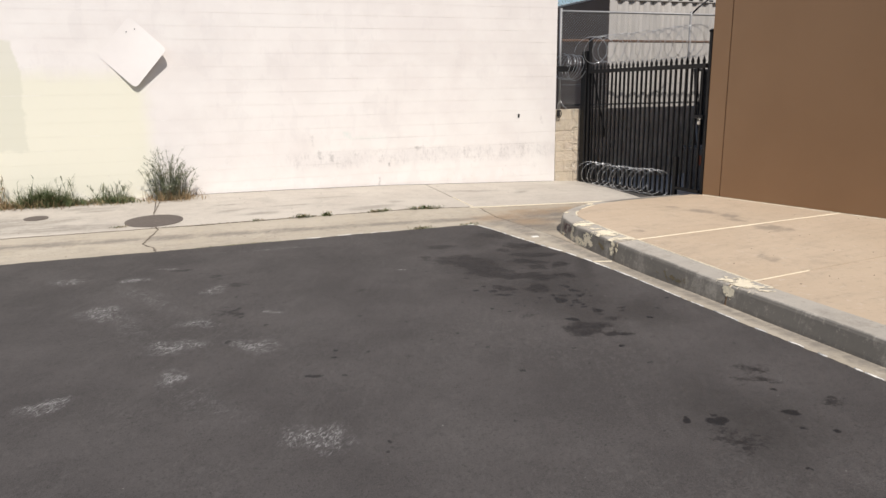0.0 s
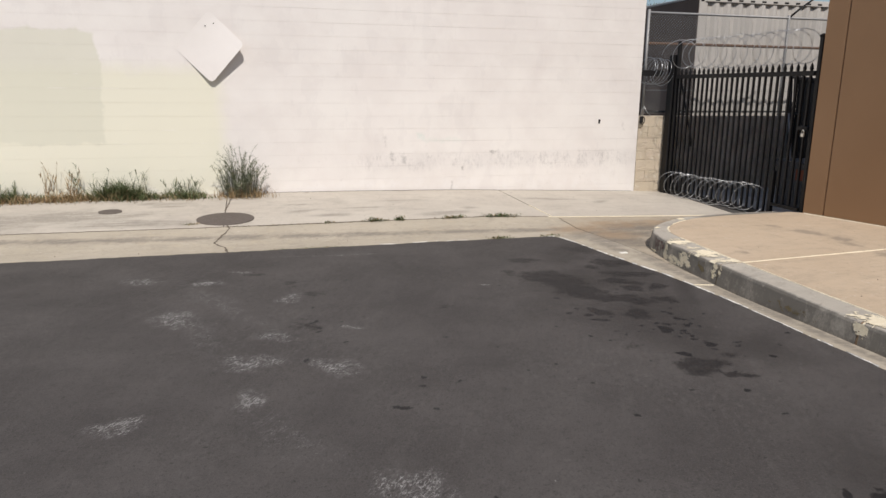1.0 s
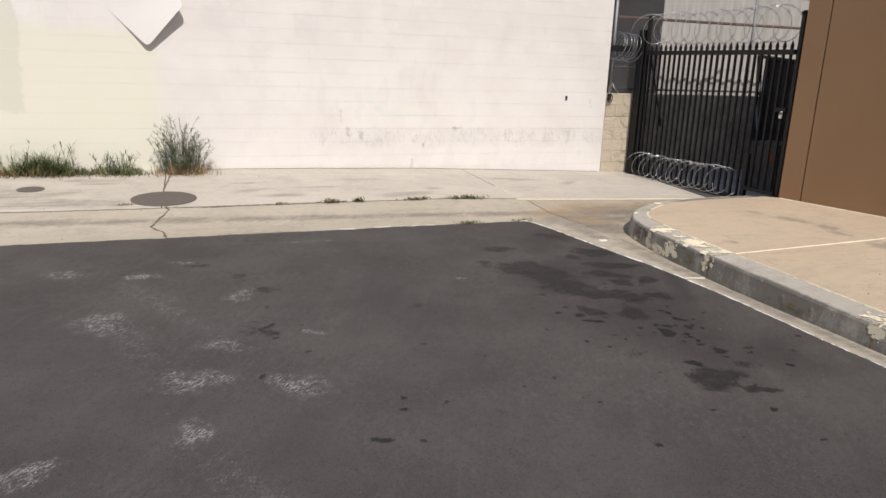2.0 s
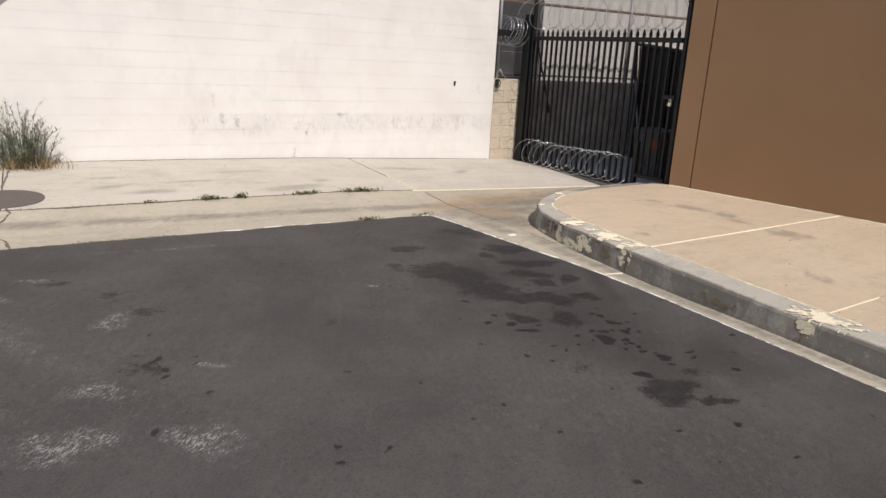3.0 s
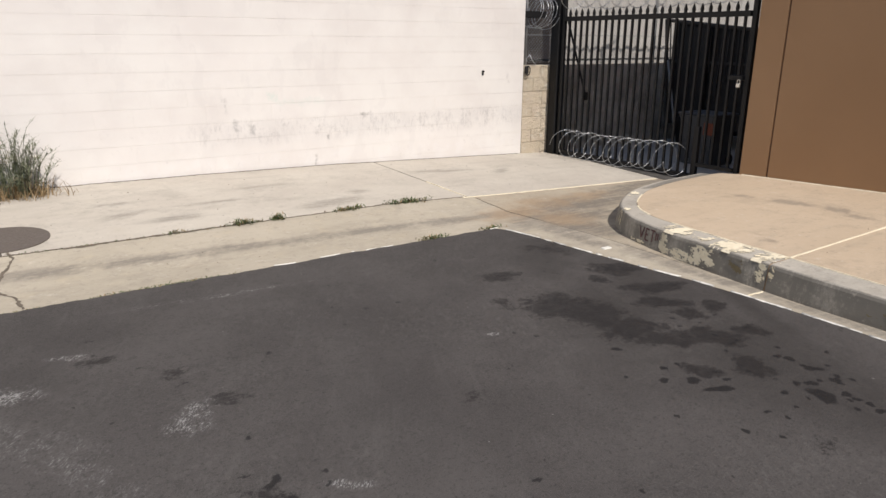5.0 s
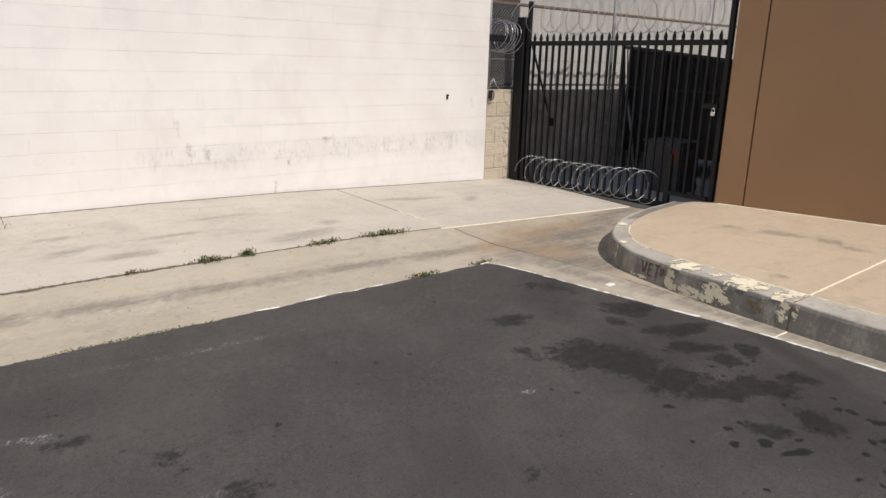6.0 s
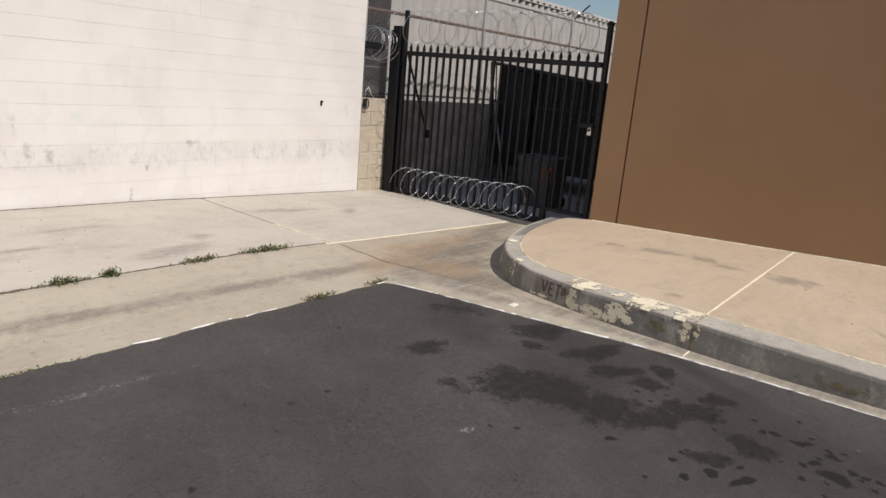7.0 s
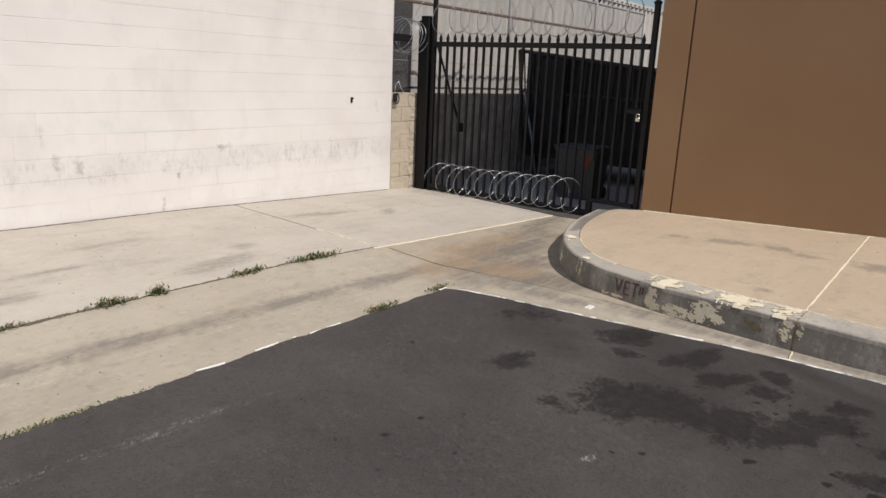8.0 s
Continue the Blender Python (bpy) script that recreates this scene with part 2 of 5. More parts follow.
def make_brown():
    m = Nodes("brown_stucco", 0.7, spec=0.35)
    big = m.noise(0.6, 5, 0.55)
    fine = m.noise(150, 4, 0.7)
    c = m.mix(m.ramp(big, 0.3, 0.7), (0.335, 0.198, 0.104), (0.37, 0.222, 0.119))
    c = m.mix(m.ramp(m.noise(9, 5, 0.7, stretch=(1, 1, 0.3)), 0.6, 0.85, 0, 0.3), c, (0.40, 0.243, 0.134))
    m.colour(c).bump(m.math("ADD", fine, m.math("MULTIPLY", m.noise(20, 4, 0.6), 0.6)), 0.3, 0.004)
    return m.mat


def make_metal(name, base, rough, metal, wear, wear_amount=0.3, scale=40, spec=0.5):
    m = Nodes(name, rough, metal, spec)
    w = m.noise(scale, 5, 0.7)
    c = m.mix(m.ramp(w, 0.55, 0.75, 0, wear_amount), base, wear)
    m.colour(c)
    m.rough(m.ramp(w, 0.3, 0.7, rough * 0.85, min(1, rough * 1.2)))
    return m.mat


def make_container(name, a, b):
    m = Nodes(name, 0.6, spec=0.4)
    streak = m.noise(4, 5, 0.7, stretch=(2.5, 2.5, 0.25))
    c = m.mix(m.ramp(m.noise(1.2, 5, 0.6), 0.3, 0.7), a, b)
    c = m.mix(m.ramp(streak, 0.58, 0.8, 0, 0.5), c, (0.24, 0.15, 0.09))
    m.colour(c).bump(m.noise(60, 3, 0.6), 0.15, 0.003)
    return m.mat


def make_leaf(name, a, b, dry):
    m = Nodes(name, 0.65, spec=0.3)
    c = m.mix(m.island(), a, b)
    c = m.mix(m.ramp(m.noise(9, 3, 0.6), 0.5, 0.7, 0, 0.8), c, dry)
    m.colour(c)
    return m.mat


def make_plain(name, a, b, rough=0.6, scale=12, metal=0.0):
    m = Nodes(name, rough, metal, 0.4)
    m.colour(m.mix(m.ramp(m.noise(scale, 5, 0.65), 0.3, 0.7), a, b))
    m.bump(m.noise(scale * 9, 3, 0.6), 0.15, 0.003)
    return m.mat


ASPHALT = make_asphalt()
GUTTER = make_concrete("gutter_concrete", (0.39, 0.345, 0.272), (0.455, 0.405, 0.325), (0.20, 0.178, 0.15), (0.50, 0.42, 0.30), 2.0)
APRON = make_concrete("apron_concrete", (0.35, 0.30, 0.23), (0.41, 0.355, 0.275), (0.165, 0.144, 0.12), (0.42, 0.33, 0.22), 3.0)
WALKWAY = make_concrete("sidewalk_concrete", (0.455, 0.412, 0.355), (0.52, 0.478, 0.412), (0.27, 0.245, 0.21), (0.47, 0.425, 0.345), 5.0)
TAN = make_concrete("tan_sidewalk_concrete", (0.485, 0.383, 0.275), (0.53, 0.425, 0.312), (0.29, 0.24, 0.185), (0.53, 0.425, 0.305), 9.0)
KERB = make_concrete("kerb_concrete", (0.40, 0.37, 0.32), (0.48, 0.445, 0.385), (0.155, 0.143, 0.125), (0.39, 0.35, 0.29), 13.0)
CREAM = make_plain("cream_crack_filler", (0.70, 0.62, 0.46), (0.78, 0.71, 0.55), 0.8, 30)
WHITE_WALL = make_white_paint()
BLOCK = make_block()
MORTAR = make_plain("block_mortar", (0.50, 0.445, 0.365), (0.58, 0.51, 0.41), 0.95, 40)
# block colour darkened to imitate the shade inside the yard
SHADE_BLOCK = make_plain("shade_dark_yard_block", (0.33, 0.295, 0.255), (0.60, 0.545, 0.47), 0.95, 3)
BROWN = make_brown()
BROWN_GROOVE = make_plain("brown_groove", (0.09, 0.045, 0.025), (0.12, 0.06, 0.032), 0.9, 30)
BLACK_STEEL = make_metal("black_painted_steel", (0.013, 0.0125, 0.013), 0.58, 0.0, (0.021, 0.019, 0.018), 0.4, 40, 0.25)
GALVANISED = make_metal("galvanised_wire", (0.50, 0.51, 0.52), 0.42, 0.9, (0.30, 0.28, 0.26), 0.5)
DULL_GALV = make_metal("dull_galvanised_steel", (0.33, 0.33, 0.33), 0.6, 0.6, (0.22, 0.20, 0.18), 0.5)
RUST = make_metal("rusty_pipe", (0.17, 0.10, 0.065), 0.85, 0.1, (0.27, 0.13, 0.06), 0.6, 25)
CONTAINER_WHITE = make_container("container_white_paint", (0.45, 0.43, 0.40), (0.52, 0.495, 0.46))
CONTAINER_BROWN = make_container("container_brown_paint", (0.115, 0.075, 0.055), (0.15, 0.10, 0.075))
IRON = make_metal("cast_iron_cover", (0.115, 0.095, 0.082), 0.75, 0.15, (0.24, 0.20, 0.165), 0.7, 26)
SHEET = make_plain("white_sheet_paint", (0.725, 0.69, 0.66), (0.745, 0.71, 0.68), 0.6, 4)
GREY_PLASTIC = make_plain("grey_bin_plastic", (0.05, 0.053, 0.06), (0.07, 0.073, 0.08), 0.6, 8)
ORANGE = make_plain("orange_sticker", (0.22, 0.05, 0.02), (0.14, 0.035, 0.02), 0.6, 30)
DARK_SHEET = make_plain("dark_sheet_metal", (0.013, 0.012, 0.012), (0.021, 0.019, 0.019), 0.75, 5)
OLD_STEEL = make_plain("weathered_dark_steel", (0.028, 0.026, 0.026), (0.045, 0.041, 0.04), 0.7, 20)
BRASS = make_metal("padlock_metal", (0.62, 0.60, 0.55), 0.3, 0.9, (0.4, 0.38, 0.34))
RED_PAINT = make_plain("faded_red_paint", (0.155, 0.078, 0.072), (0.12, 0.07, 0.068), 0.85, 40)
DIRT = make_plain("dry_soil", (0.11, 0.09, 0.07), (0.16, 0.13, 0.10), 0.95, 20)
BLADE = make_leaf("grey_green_blades", (0.10, 0.122, 0.07), (0.22, 0.235, 0.155), (0.27, 0.235, 0.15))
WEED = make_leaf("green_weeds", (0.06, 0.088, 0.032), (0.12, 0.145, 0.062), (0.20, 0.165, 0.085))
STRAW = make_leaf("dry_straw", (0.22, 0.155, 0.08), (0.36, 0.26, 0.14), (0.20, 0.12, 0.06))
YARD_SLAB = make_plain("dusty_yard_concrete", (0.38, 0.37, 0.355), (0.46, 0.45, 0.43), 0.9, 4)
# floor tone darkened to stand for the shade at the gate
YARD = make_plain("shade_dark_yard_floor", (0.055, 0.051, 0.047), (0.085, 0.08, 0.073), 0.9, 5)
FIELD = make_plain("bare_ground", (0.16, 0.14, 0.12), (0.22, 0.195, 0.165), 0.95, 0.7)


# ---- building helpers ----
def mesh_of(name, bm, material):
    me = bpy.data.meshes.new(name)
    bm.to_mesh(me)
    bm.free()
    for mt in (material if isinstance(material, (list, tuple)) else [material]):
        me.materials.append(mt)
    return me


def part(name, bm, material, parent=None, label=""):
    ob = new(name, mesh_of(name, bm, material))
    if parent is not None:
        ob.parent = parent
    return tagged(ob, label) if label else ob


def empty(name, place, label, category, group="", kind=""):
    ob = new(name)
    ob.location = place
    ob.empty_display_size = 0.1
    return tagged(ob, label, category, group, kind)


def settle(ob):
    """Shift a parent's children so that their world-placed meshes stay where they were made."""
    for child in ob.children:
        child.matrix_parent_inverse = Matrix.Translation(ob.location).inverted()
    return ob


def box(bm, x0, x1, y0, y1, z0, z1, bevel=0.0):
    vs = [bm.verts.new((x, y, z)) for x in (x0, x1) for y in (y0, y1) for z in (z0, z1)]
    idx = ((0, 1, 3, 2), (4, 6, 7, 5), (0, 4, 5, 1), (2, 3, 7, 6), (0, 2, 6, 4), (1, 5, 7, 3))
    fs = [bm.faces.new([vs[i] for i in f]) for f in idx]
    if bevel:
        es = list({e for f in fs for e in f.edges})
        bmesh.ops.bevel(bm, geom=es, offset=bevel, segments=1, affect="EDGES", profile=0.5)
    return bm


def tube(bm, points, r, sides=5, closed=False):
    """A round tube along points."""
    pts = [Vector(p) for p in points]
    n = len(pts)
    rings = []
    up = Vector((0.31, 0.17, 0.93))
    for i, p in enumerate(pts):
        a = pts[(i - 1) % n] if closed or i > 0 else p
        b = pts[(i + 1) % n] if closed or i < n - 1 else p
        d = (b - a).normalized()
        u = d.cross(up).normalized()
        v = d.cross(u)
        rr = r[i] if isinstance(r, (list, tuple)) else r
        rings.append([bm.verts.new(p + (u * math.cos(k * math.tau / sides) + v * math.sin(k * math.tau / sides)) * rr) for k in range(sides)])
    for i in range(n if closed else n - 1):
        a, b = rings[i], rings[(i + 1) % n]
        for k in range(sides):
            bm.faces.new((a[k], a[(k + 1) % sides], b[(k + 1) % sides], b[k]))
    if not closed:
        bm.faces.new(rings[0][::-1]), bm.faces.new(rings[-1])
    return bm


def smooth(ob):
    for p in ob.data.polygons:
        p.use_smooth = True
    return ob


def interp(x, xs, ys):
    return float(np.interp(x, xs, ys))


def fbm(x, y, s, octaves=3):
    return sum(noise.noise(Vector((x * s * 2 ** k, y * s * 2 ** k, 7.3 * k))) / 2 ** k for k in range(octaves))


def blob(x, y, spots, wob=0.35):
    """How strongly (x, y) lies in any of the spots (x, y, length, width, turn)."""
    best = 0.0
    for sx, sy, a, b, turn in spots:
        dx, dy = x - sx, y - sy
        if abs(dx) > 1.6 * max(a, b) or abs(dy) > 1.6 * max(a, b):
            continue
        c, s = math.cos(radians(turn)), math.sin(radians(turn))
        u, v = (dx * c + dy * s) / a, (-dx * s + dy * c) / b
        size = max(a, b)
        d = math.sqrt(u * u + v * v) + wob * fbm(x, y, 1.7 / max(0.1, min(a, b)), 3)
        best = max(best, min(1.0, max(0.0, (1.3 - d) * (1.7 if size < 0.07 else 1.05))))
    return best


def sheet(name, rows, material, fields=(), skirt=0.0, parent=None):
    """A surface from rows of points (x, y, z), with per-point fields (name, function of x and y) and a skirt downwards."""
    nr, nc = len(rows), len(rows[0])
    pts = [p for r in rows for p in r]
    faces = [(i * nc + j, i * nc + j + 1, (i + 1) * nc + j + 1, (i + 1) * nc + j) for i in range(nr - 1) for j in range(nc - 1)]
    if skirt:
        loop = [j for j in range(nc)] + [i * nc + nc - 1 for i in range(1, nr)] + [(nr - 1) * nc + j for j in range(nc - 2, -1, -1)] + [i * nc for i in range(nr - 2, 0, -1)]
        base = len(pts)
        pts += [(pts[k][0], pts[k][1], pts[k][2] - skirt) for k in loop]
        m = len(loop)
        faces += [(loop[k], base + k, base + (k + 1) % m, loop[(k + 1) % m]) for k in range(m)]
    me = bpy.data.meshes.new(name)
    me.from_pydata(pts, [], faces)
    me.materials.append(material)
    me.validate()
    for key, fn in fields:
        at = me.attributes.new(key, "FLOAT", "POINT")
        at.data.foreach_set("value", [fn(*p) for p in pts])
    me.update()
    bm = bmesh.new()
    bm.from_mesh(me)
    bmesh.ops.recalc_face_normals(bm, faces=bm.faces)
    if sum(f.normal.z * f.calc_area() for f in bm.faces) < 0:
        bmesh.ops.reverse_faces(bm, faces=bm.faces)
    bm.to_mesh(me)
    bm.free()
    ob = new(name, me)
    if parent is not None:
        ob.parent = parent
    return ob


def spaced(a, b, near0, near1, step, far):
    """Values from a to b, close together between near0 and near1."""
    out = list(np.linspace(near0, near1, max(2, int(round((near1 - near0) / step)) + 1)))
    lo = list(np.linspace(a, near0, max(2, int((near0 - a) / far) + 1)))[:-1] if near0 > a else []
    hi = list(np.linspace(near1, b, max(2, int((b - near1) / far) + 1)))[1:] if b > near1 else []
    return [float(v) for v in lo + out + hi]


# ---- heights of the ground ----
WALL_Y = 11.775           # face of the white wall
GATE_X = 7.27             # plane of the gate
BROWN_X = 7.22            # face of the brown building
JOINT_Y = 9.5             # joint between gutter and sidewalk


def z_wall(x):
    return interp(x, (-40, -3, 0.2, 1.7, 3.5, 6.73, 7.3, 20), (0.12, 0.12, 0.10, 0.085, 0.05, -0.067, -0.095, -0.1))


def z_concrete(x, y):
    zj = interp(x, (-40, -3, 0, 3, 4.17, 7.2, 20), (0.03, 0.02, 0.0, 0.0, -0.043, -0.085, -0.1))
    zg = interp(x, (-40, 3, 4.2, 6, 20), (-0.065, -0.075, -0.08, -0.085, -0.1))
    z = interp(y, (-40, 6, 7.6, 8.2, 8.75, JOINT_Y, WALL_Y, 20), (-0.025, -0.025, -0.045, -0.06, zg, zj, z_wall(x), z_wall(x)))
    if x < 4.4 and y < 7.2:
        z -= 0.035 * min(1, max(0, (x - 3.85) / 0.28)) * min(1, max(0, (7.2 - y) / 1.6))
    return z


def z_asphalt(x, y):
    return -0.02 * max(0.0, y - 6.2) + 0.004 * fbm(x, y, 0.8, 2)


def east_edge(y):
    """The asphalt's edge along the east gutter."""
    return interp(y, (-40, 5.3, 5.8, 6.5, 7.2, 7.9, 8.15, 8.3), (3.82, 3.80, 3.79, 3.71, 3.645, 3.60, 3.57, 3.50)) + 0.012 * noise.noise(Vector((y * 3.1, 1.7, 0))) + 0.011 * noise.noise(Vector((y * 11, 4, 0))) + 0.006 * noise.noise(Vector((y * 31, 8, 0)))


def north_edge(x):
    """The asphalt's edge along the north gutter."""
    return 8.25 + 0.03 * noise.noise(Vector((x * 1.4, 9.1, 0))) + 0.022 * noise.noise(Vector((x * 5.5, 2.2, 0))) + 0.012 * noise.noise(Vector((x * 17, 6.4, 0))) - 0.05 * max(0, (x - 3.3)) 


# ---- ground, road and pavements ----
bm = bmesh.new()
box(bm, -300, 300, -300, 300, -0.9, -0.35)
tagged(part("ground", bm, FIELD), "flat bare ground around the street corner", "ground", kind="structure")

# oil on the asphalt: x, y, half length and half width; long sides lie across the lane
POOLS = [(2.646, 7.047, 0.12, 0.09), (2.605, 6.336, 0.20, 0.20), (2.668, 6.095, 0.21, 0.19), (2.712, 5.819, 0.18, 0.14), (2.773, 5.59, 0.15, 0.11), (2.576, 5.221, 0.08, 0.07),
         (2.847, 5.101, 0.10, 0.10), (3.396, 6.235, 0.18, 0.10), (3.222, 6.0, 0.18, 0.08), (3.204, 5.794, 0.09, 0.07), (3.443, 5.786, 0.07, 0.09), (3.287, 5.408, 0.09, 0.08),
         (3.049, 5.428, 0.12, 0.09), (3.016, 5.556, 0.09, 0.07), (3.50, 6.70, 0.17, 0.14), (3.204, 6.571, 0.07, 0.07), (2.678, 4.048, 0.15, 0.115), (2.818, 3.871, 0.08, 0.04)]
OLD_POOLS = [(1.41, 5.653, 0.06, 0.06), (0.27, 5.441, 0.11, 0.08), (0.241, 6.687, 0.08, 0.10), (0.399, 6.275, 0.11, 0.06), (-0.088, 7.078, 0.08, 0.07), (2.518, 2.359, 0.15, 0.11),
             (3.31, 2.496, 0.08, 0.06), (3.222, 3.023, 0.09, 0.08), (3.149, 2.88, 0.13, 0.05), (2.969, 4.166, 0.12, 0.045), (2.435, 4.484, 0.06, 0.06), (3.45, 7.4, 0.16, 0.18), (2.3, 6.55, 0.08, 0.1)]
DRIPS = [(2.324, 5.261, 0.027, 0.03), (2.433, 5.355, 0.022, 0.024), (2.532, 5.345, 0.015, 0.022), (2.451, 5.178, 0.042, 0.037), (2.489, 5.046, 0.076, 0.032), (2.245, 4.739, 0.019, 0.022), (2.513, 4.704, 0.014, 0.018),
         (3.08, 5.108, 0.026, 0.024), (3.101, 4.915, 0.05, 0.03), (3.106, 5.054, 0.033, 0.03), (2.868, 4.871, 0.021, 0.027), (2.931, 4.83, 0.035, 0.028), (2.856, 4.728, 0.062, 0.07), (2.967, 4.672, 0.03, 0.026),
         (3.068, 4.78, 0.028, 0.034), (2.961, 4.616, 0.027, 0.02), (2.964, 4.557, 0.022, 0.024), (2.938, 4.498, 0.028, 0.024), (2.701, 4.267, 0.055, 0.043), (2.991, 4.378, 0.053, 0.042)]
FAR_DRIPS = [(3.687, 4.439, 0.024, 0.02), (3.257, 4.081, 0.024, 0.03), (1.784, 4.313, 0.018, 0.018), (0.316, 5.504, 0.023, 0.022), (0.35, 5.525, 0.02, 0.02), (0.368, 5.378, 0.029, 0.026), (0.35, 5.298, 0.022, 0.02), (0.224, 4.768, 0.016, 0.045),
             (0.897, 4.312, 0.021, 0.018), (1.098, 4.209, 0.015, 0.014), (2.552, 2.556, 0.06, 0.05), (2.899, 2.333, 0.02, 0.018), (2.98, 2.49, 0.06, 0.03), (2.717, 3.66, 0.023, 0.026), (1.91, 3.534, 0.021, 0.022),
             (0.897, 2.98, 0.02, 0.02), (2.406, 2.619, 0.024, 0.038), (0.684, 3.94, 0.056, 0.028), (1.509, 7.004, 0.023, 0.018), (2.464, 7.667, 0.018, 0.024), (1.59, 6.669, 0.013, 0.016), (2.397, 5.658, 0.031, 0.026), (1.422, 6.527, 0.014, 0.014)]
SOAKED = [(2.85, 6.0, 0.55, 0.8), (3.1, 5.25, 0.45, 0.75), (2.95, 4.55, 0.38, 0.5), (3.4, 6.4, 0.4, 0.8), (3.25, 4.25, 0.25, 0.4), (2.74, 2.5, 0.36, 0.42), (3.62, 5.6, 0.12, 1.4), (3.3, 7.3, 0.35, 0.7)]
_rnd = random.Random(17)
for cx, cy, spread, count in ((2.95, 4.85, 0.26, 24), (3.2, 5.5, 0.25, 12), (2.8, 4.3, 0.35, 8), (0.38, 5.42, 0.14, 5), (0.1, 6.4, 0.3, 3), (1.4, 5.2, 0.9, 6), (3.0, 2.6, 0.4, 8), (0.9, 3.6, 0.7, 5), (1.9, 7.2, 0.5, 5)):
    FAR_DRIPS += [(_rnd.gauss(cx, spread), _rnd.gauss(cy, spread), _rnd.uniform(0.011, 0.026), _rnd.uniform(0.01, 0.02)) for _ in range(count)]
SCUFFS = [(-0.129, 4.819, 0.15, 0.11), (0.031, 5.277, 0.11, 0.08), (0.396, 4.624, 0.16, 0.085), (-0.496, 6.889, 0.12, 0.075), (-0.194, 7.225, 0.08, 0.035), (0.587, 5.346, 0.085, 0.025), (0.2, 6.186, 0.09, 0.11),
          (1.94, 6.20, 0.035, 0.022), (-0.67, 5.799, 0.11, 0.15), (-1.095, 7.087, 0.17, 0.08), (-0.691, 5.929, 0.11, 0.12), (0.576, 3.154, 0.13, 0.12), (-0.133, 4.239, 0.08, 0.09), (-0.802, 4.09, 0.1, 0.09)]
TRACKS = [(-0.3, 6.05, 0.95, 0.10, -64), (-0.50, 5.55, 0.55, 0.14, -72), (1.467, 5.102, 0.45, 0.08, -66), (1.655, 4.346, 0.5, 0.08, -62), (1.75, 3.6, 0.9, 0.07, -64), (0.1, 3.7, 0.5, 0.15, -50), (2.2, 4.1, 0.6, 0.06, -60), (1.15, 4.2, 0.7, 0.06, -62), (-0.4, 6.3, 0.3, 0.14, -30), (1.28, 6.95, 0.06, 0.14, 0)]
RIBS = [(0.72, 7.78 + k * 0.03, 0.62, 0.011, -5) for k in range(3)]


def field(px, py, spots, soft, turn=-27.0):
    """How strongly each point lies in any of the spots; every spot has an uneven outline of its own."""
    out = np.zeros(len(px))
    for k, (sx, sy, a, b, *rest) in enumerate(spots):
        near = np.nonzero((np.abs(px - sx) < 1.8 * max(a, b)) & (np.abs(py - sy) < 1.8 * max(a, b)))[0]
        if not len(near):
            continue
        dx, dy = px[near] - sx, py[near] - sy
        q = radians(rest[0] if rest else turn)
        u, v = (dx * math.cos(q) + dy * math.sin(q)) / a, (dy * math.cos(q) - dx * math.sin(q)) / b
        w = np.arctan2(v, u)
        d = np.hypot(u, v) / (1 + 0.17 * np.sin(2 * w + k * 1.9) + 0.13 * np.sin(3 * w + k * 2.7) + 0.08 * np.sin(5 * w + k * 0.7))
        out[near] = np.maximum(out[near], np.clip((1 + soft / 2 - d) / soft, 0, 1))
    return out


xs = spaced(-40, 2, -2.4, 2, 0.02, 3.0) + [float(v) for v in np.arange(2.01, 3.4, 0.01)] + [float(v) for v in np.linspace(3.4, 4, 32)]
ys = spaced(-40, 4, 1.9, 4, 0.02, 3.0) + [float(v) for v in np.arange(4.01, 5.7, 0.01)] + [float(v) for v in np.linspace(5.7, 8.3, 140)]
xn, yn = xs[-1], ys[-1]
rows = []
for yv in ys:
    e = east_edge(yv)
    row = []
    for xv in xs:
        f = (xv + 2.4) / (xn + 2.4) if xv > -2.4 else 0.0
        px = xv if f <= 0 else -2.4 + f * (e + 2.4)
        g = (yv - 1.9) / (yn - 1.9) if yv > 1.9 else 0.0
        py = yv if g <= 0 else 1.9 + g * (north_edge(px) - 1.9)
        row.append((px, py, z_asphalt(px, py)))
    rows.append(row)
road = sheet("road", rows, ASPHALT, skirt=0.07)
co = np.zeros(3 * len(road.data.vertices))
road.data.vertices.foreach_get("co", co)
rx, ry = co[0::3], co[1::3]
# darkening towards the corner, painted in for the asphalt's changing sheen
corner = np.clip((ry - 4.4) / 2.4, 0, 1) * (0.30 + 0.14 * np.clip((rx - 0.5) / 2.5, 0, 1))
for key, value in (("stain", np.maximum(field(rx, ry, POOLS, 1.3), 0.5 * field(rx, ry, OLD_POOLS, 1.5))), ("drip", field(rx, ry, DRIPS + FAR_DRIPS, 0.6)),
                   ("soak_sheen", np.maximum(corner, 0.95 * field(rx, ry, SOAKED, 1.4))), ("scuff", np.maximum(np.maximum(field(rx, ry, [(x, y, a * 1.12, b * 1.12) for x, y, a, b in SCUFFS], 1.2), 0.42 * field(rx, ry, TRACKS, 1.6) * np.clip((1.9 - rx) / 2.4, 0.35, 1)), 0.6 * field(rx, ry, RIBS, 0.9)))):
    road.data.attributes.new(key, "FLOAT", "POINT").data.foreach_set("value", value)
tagged(road, "dark worn asphalt road with oil stains and pale scuffs", "road", kind="structure")

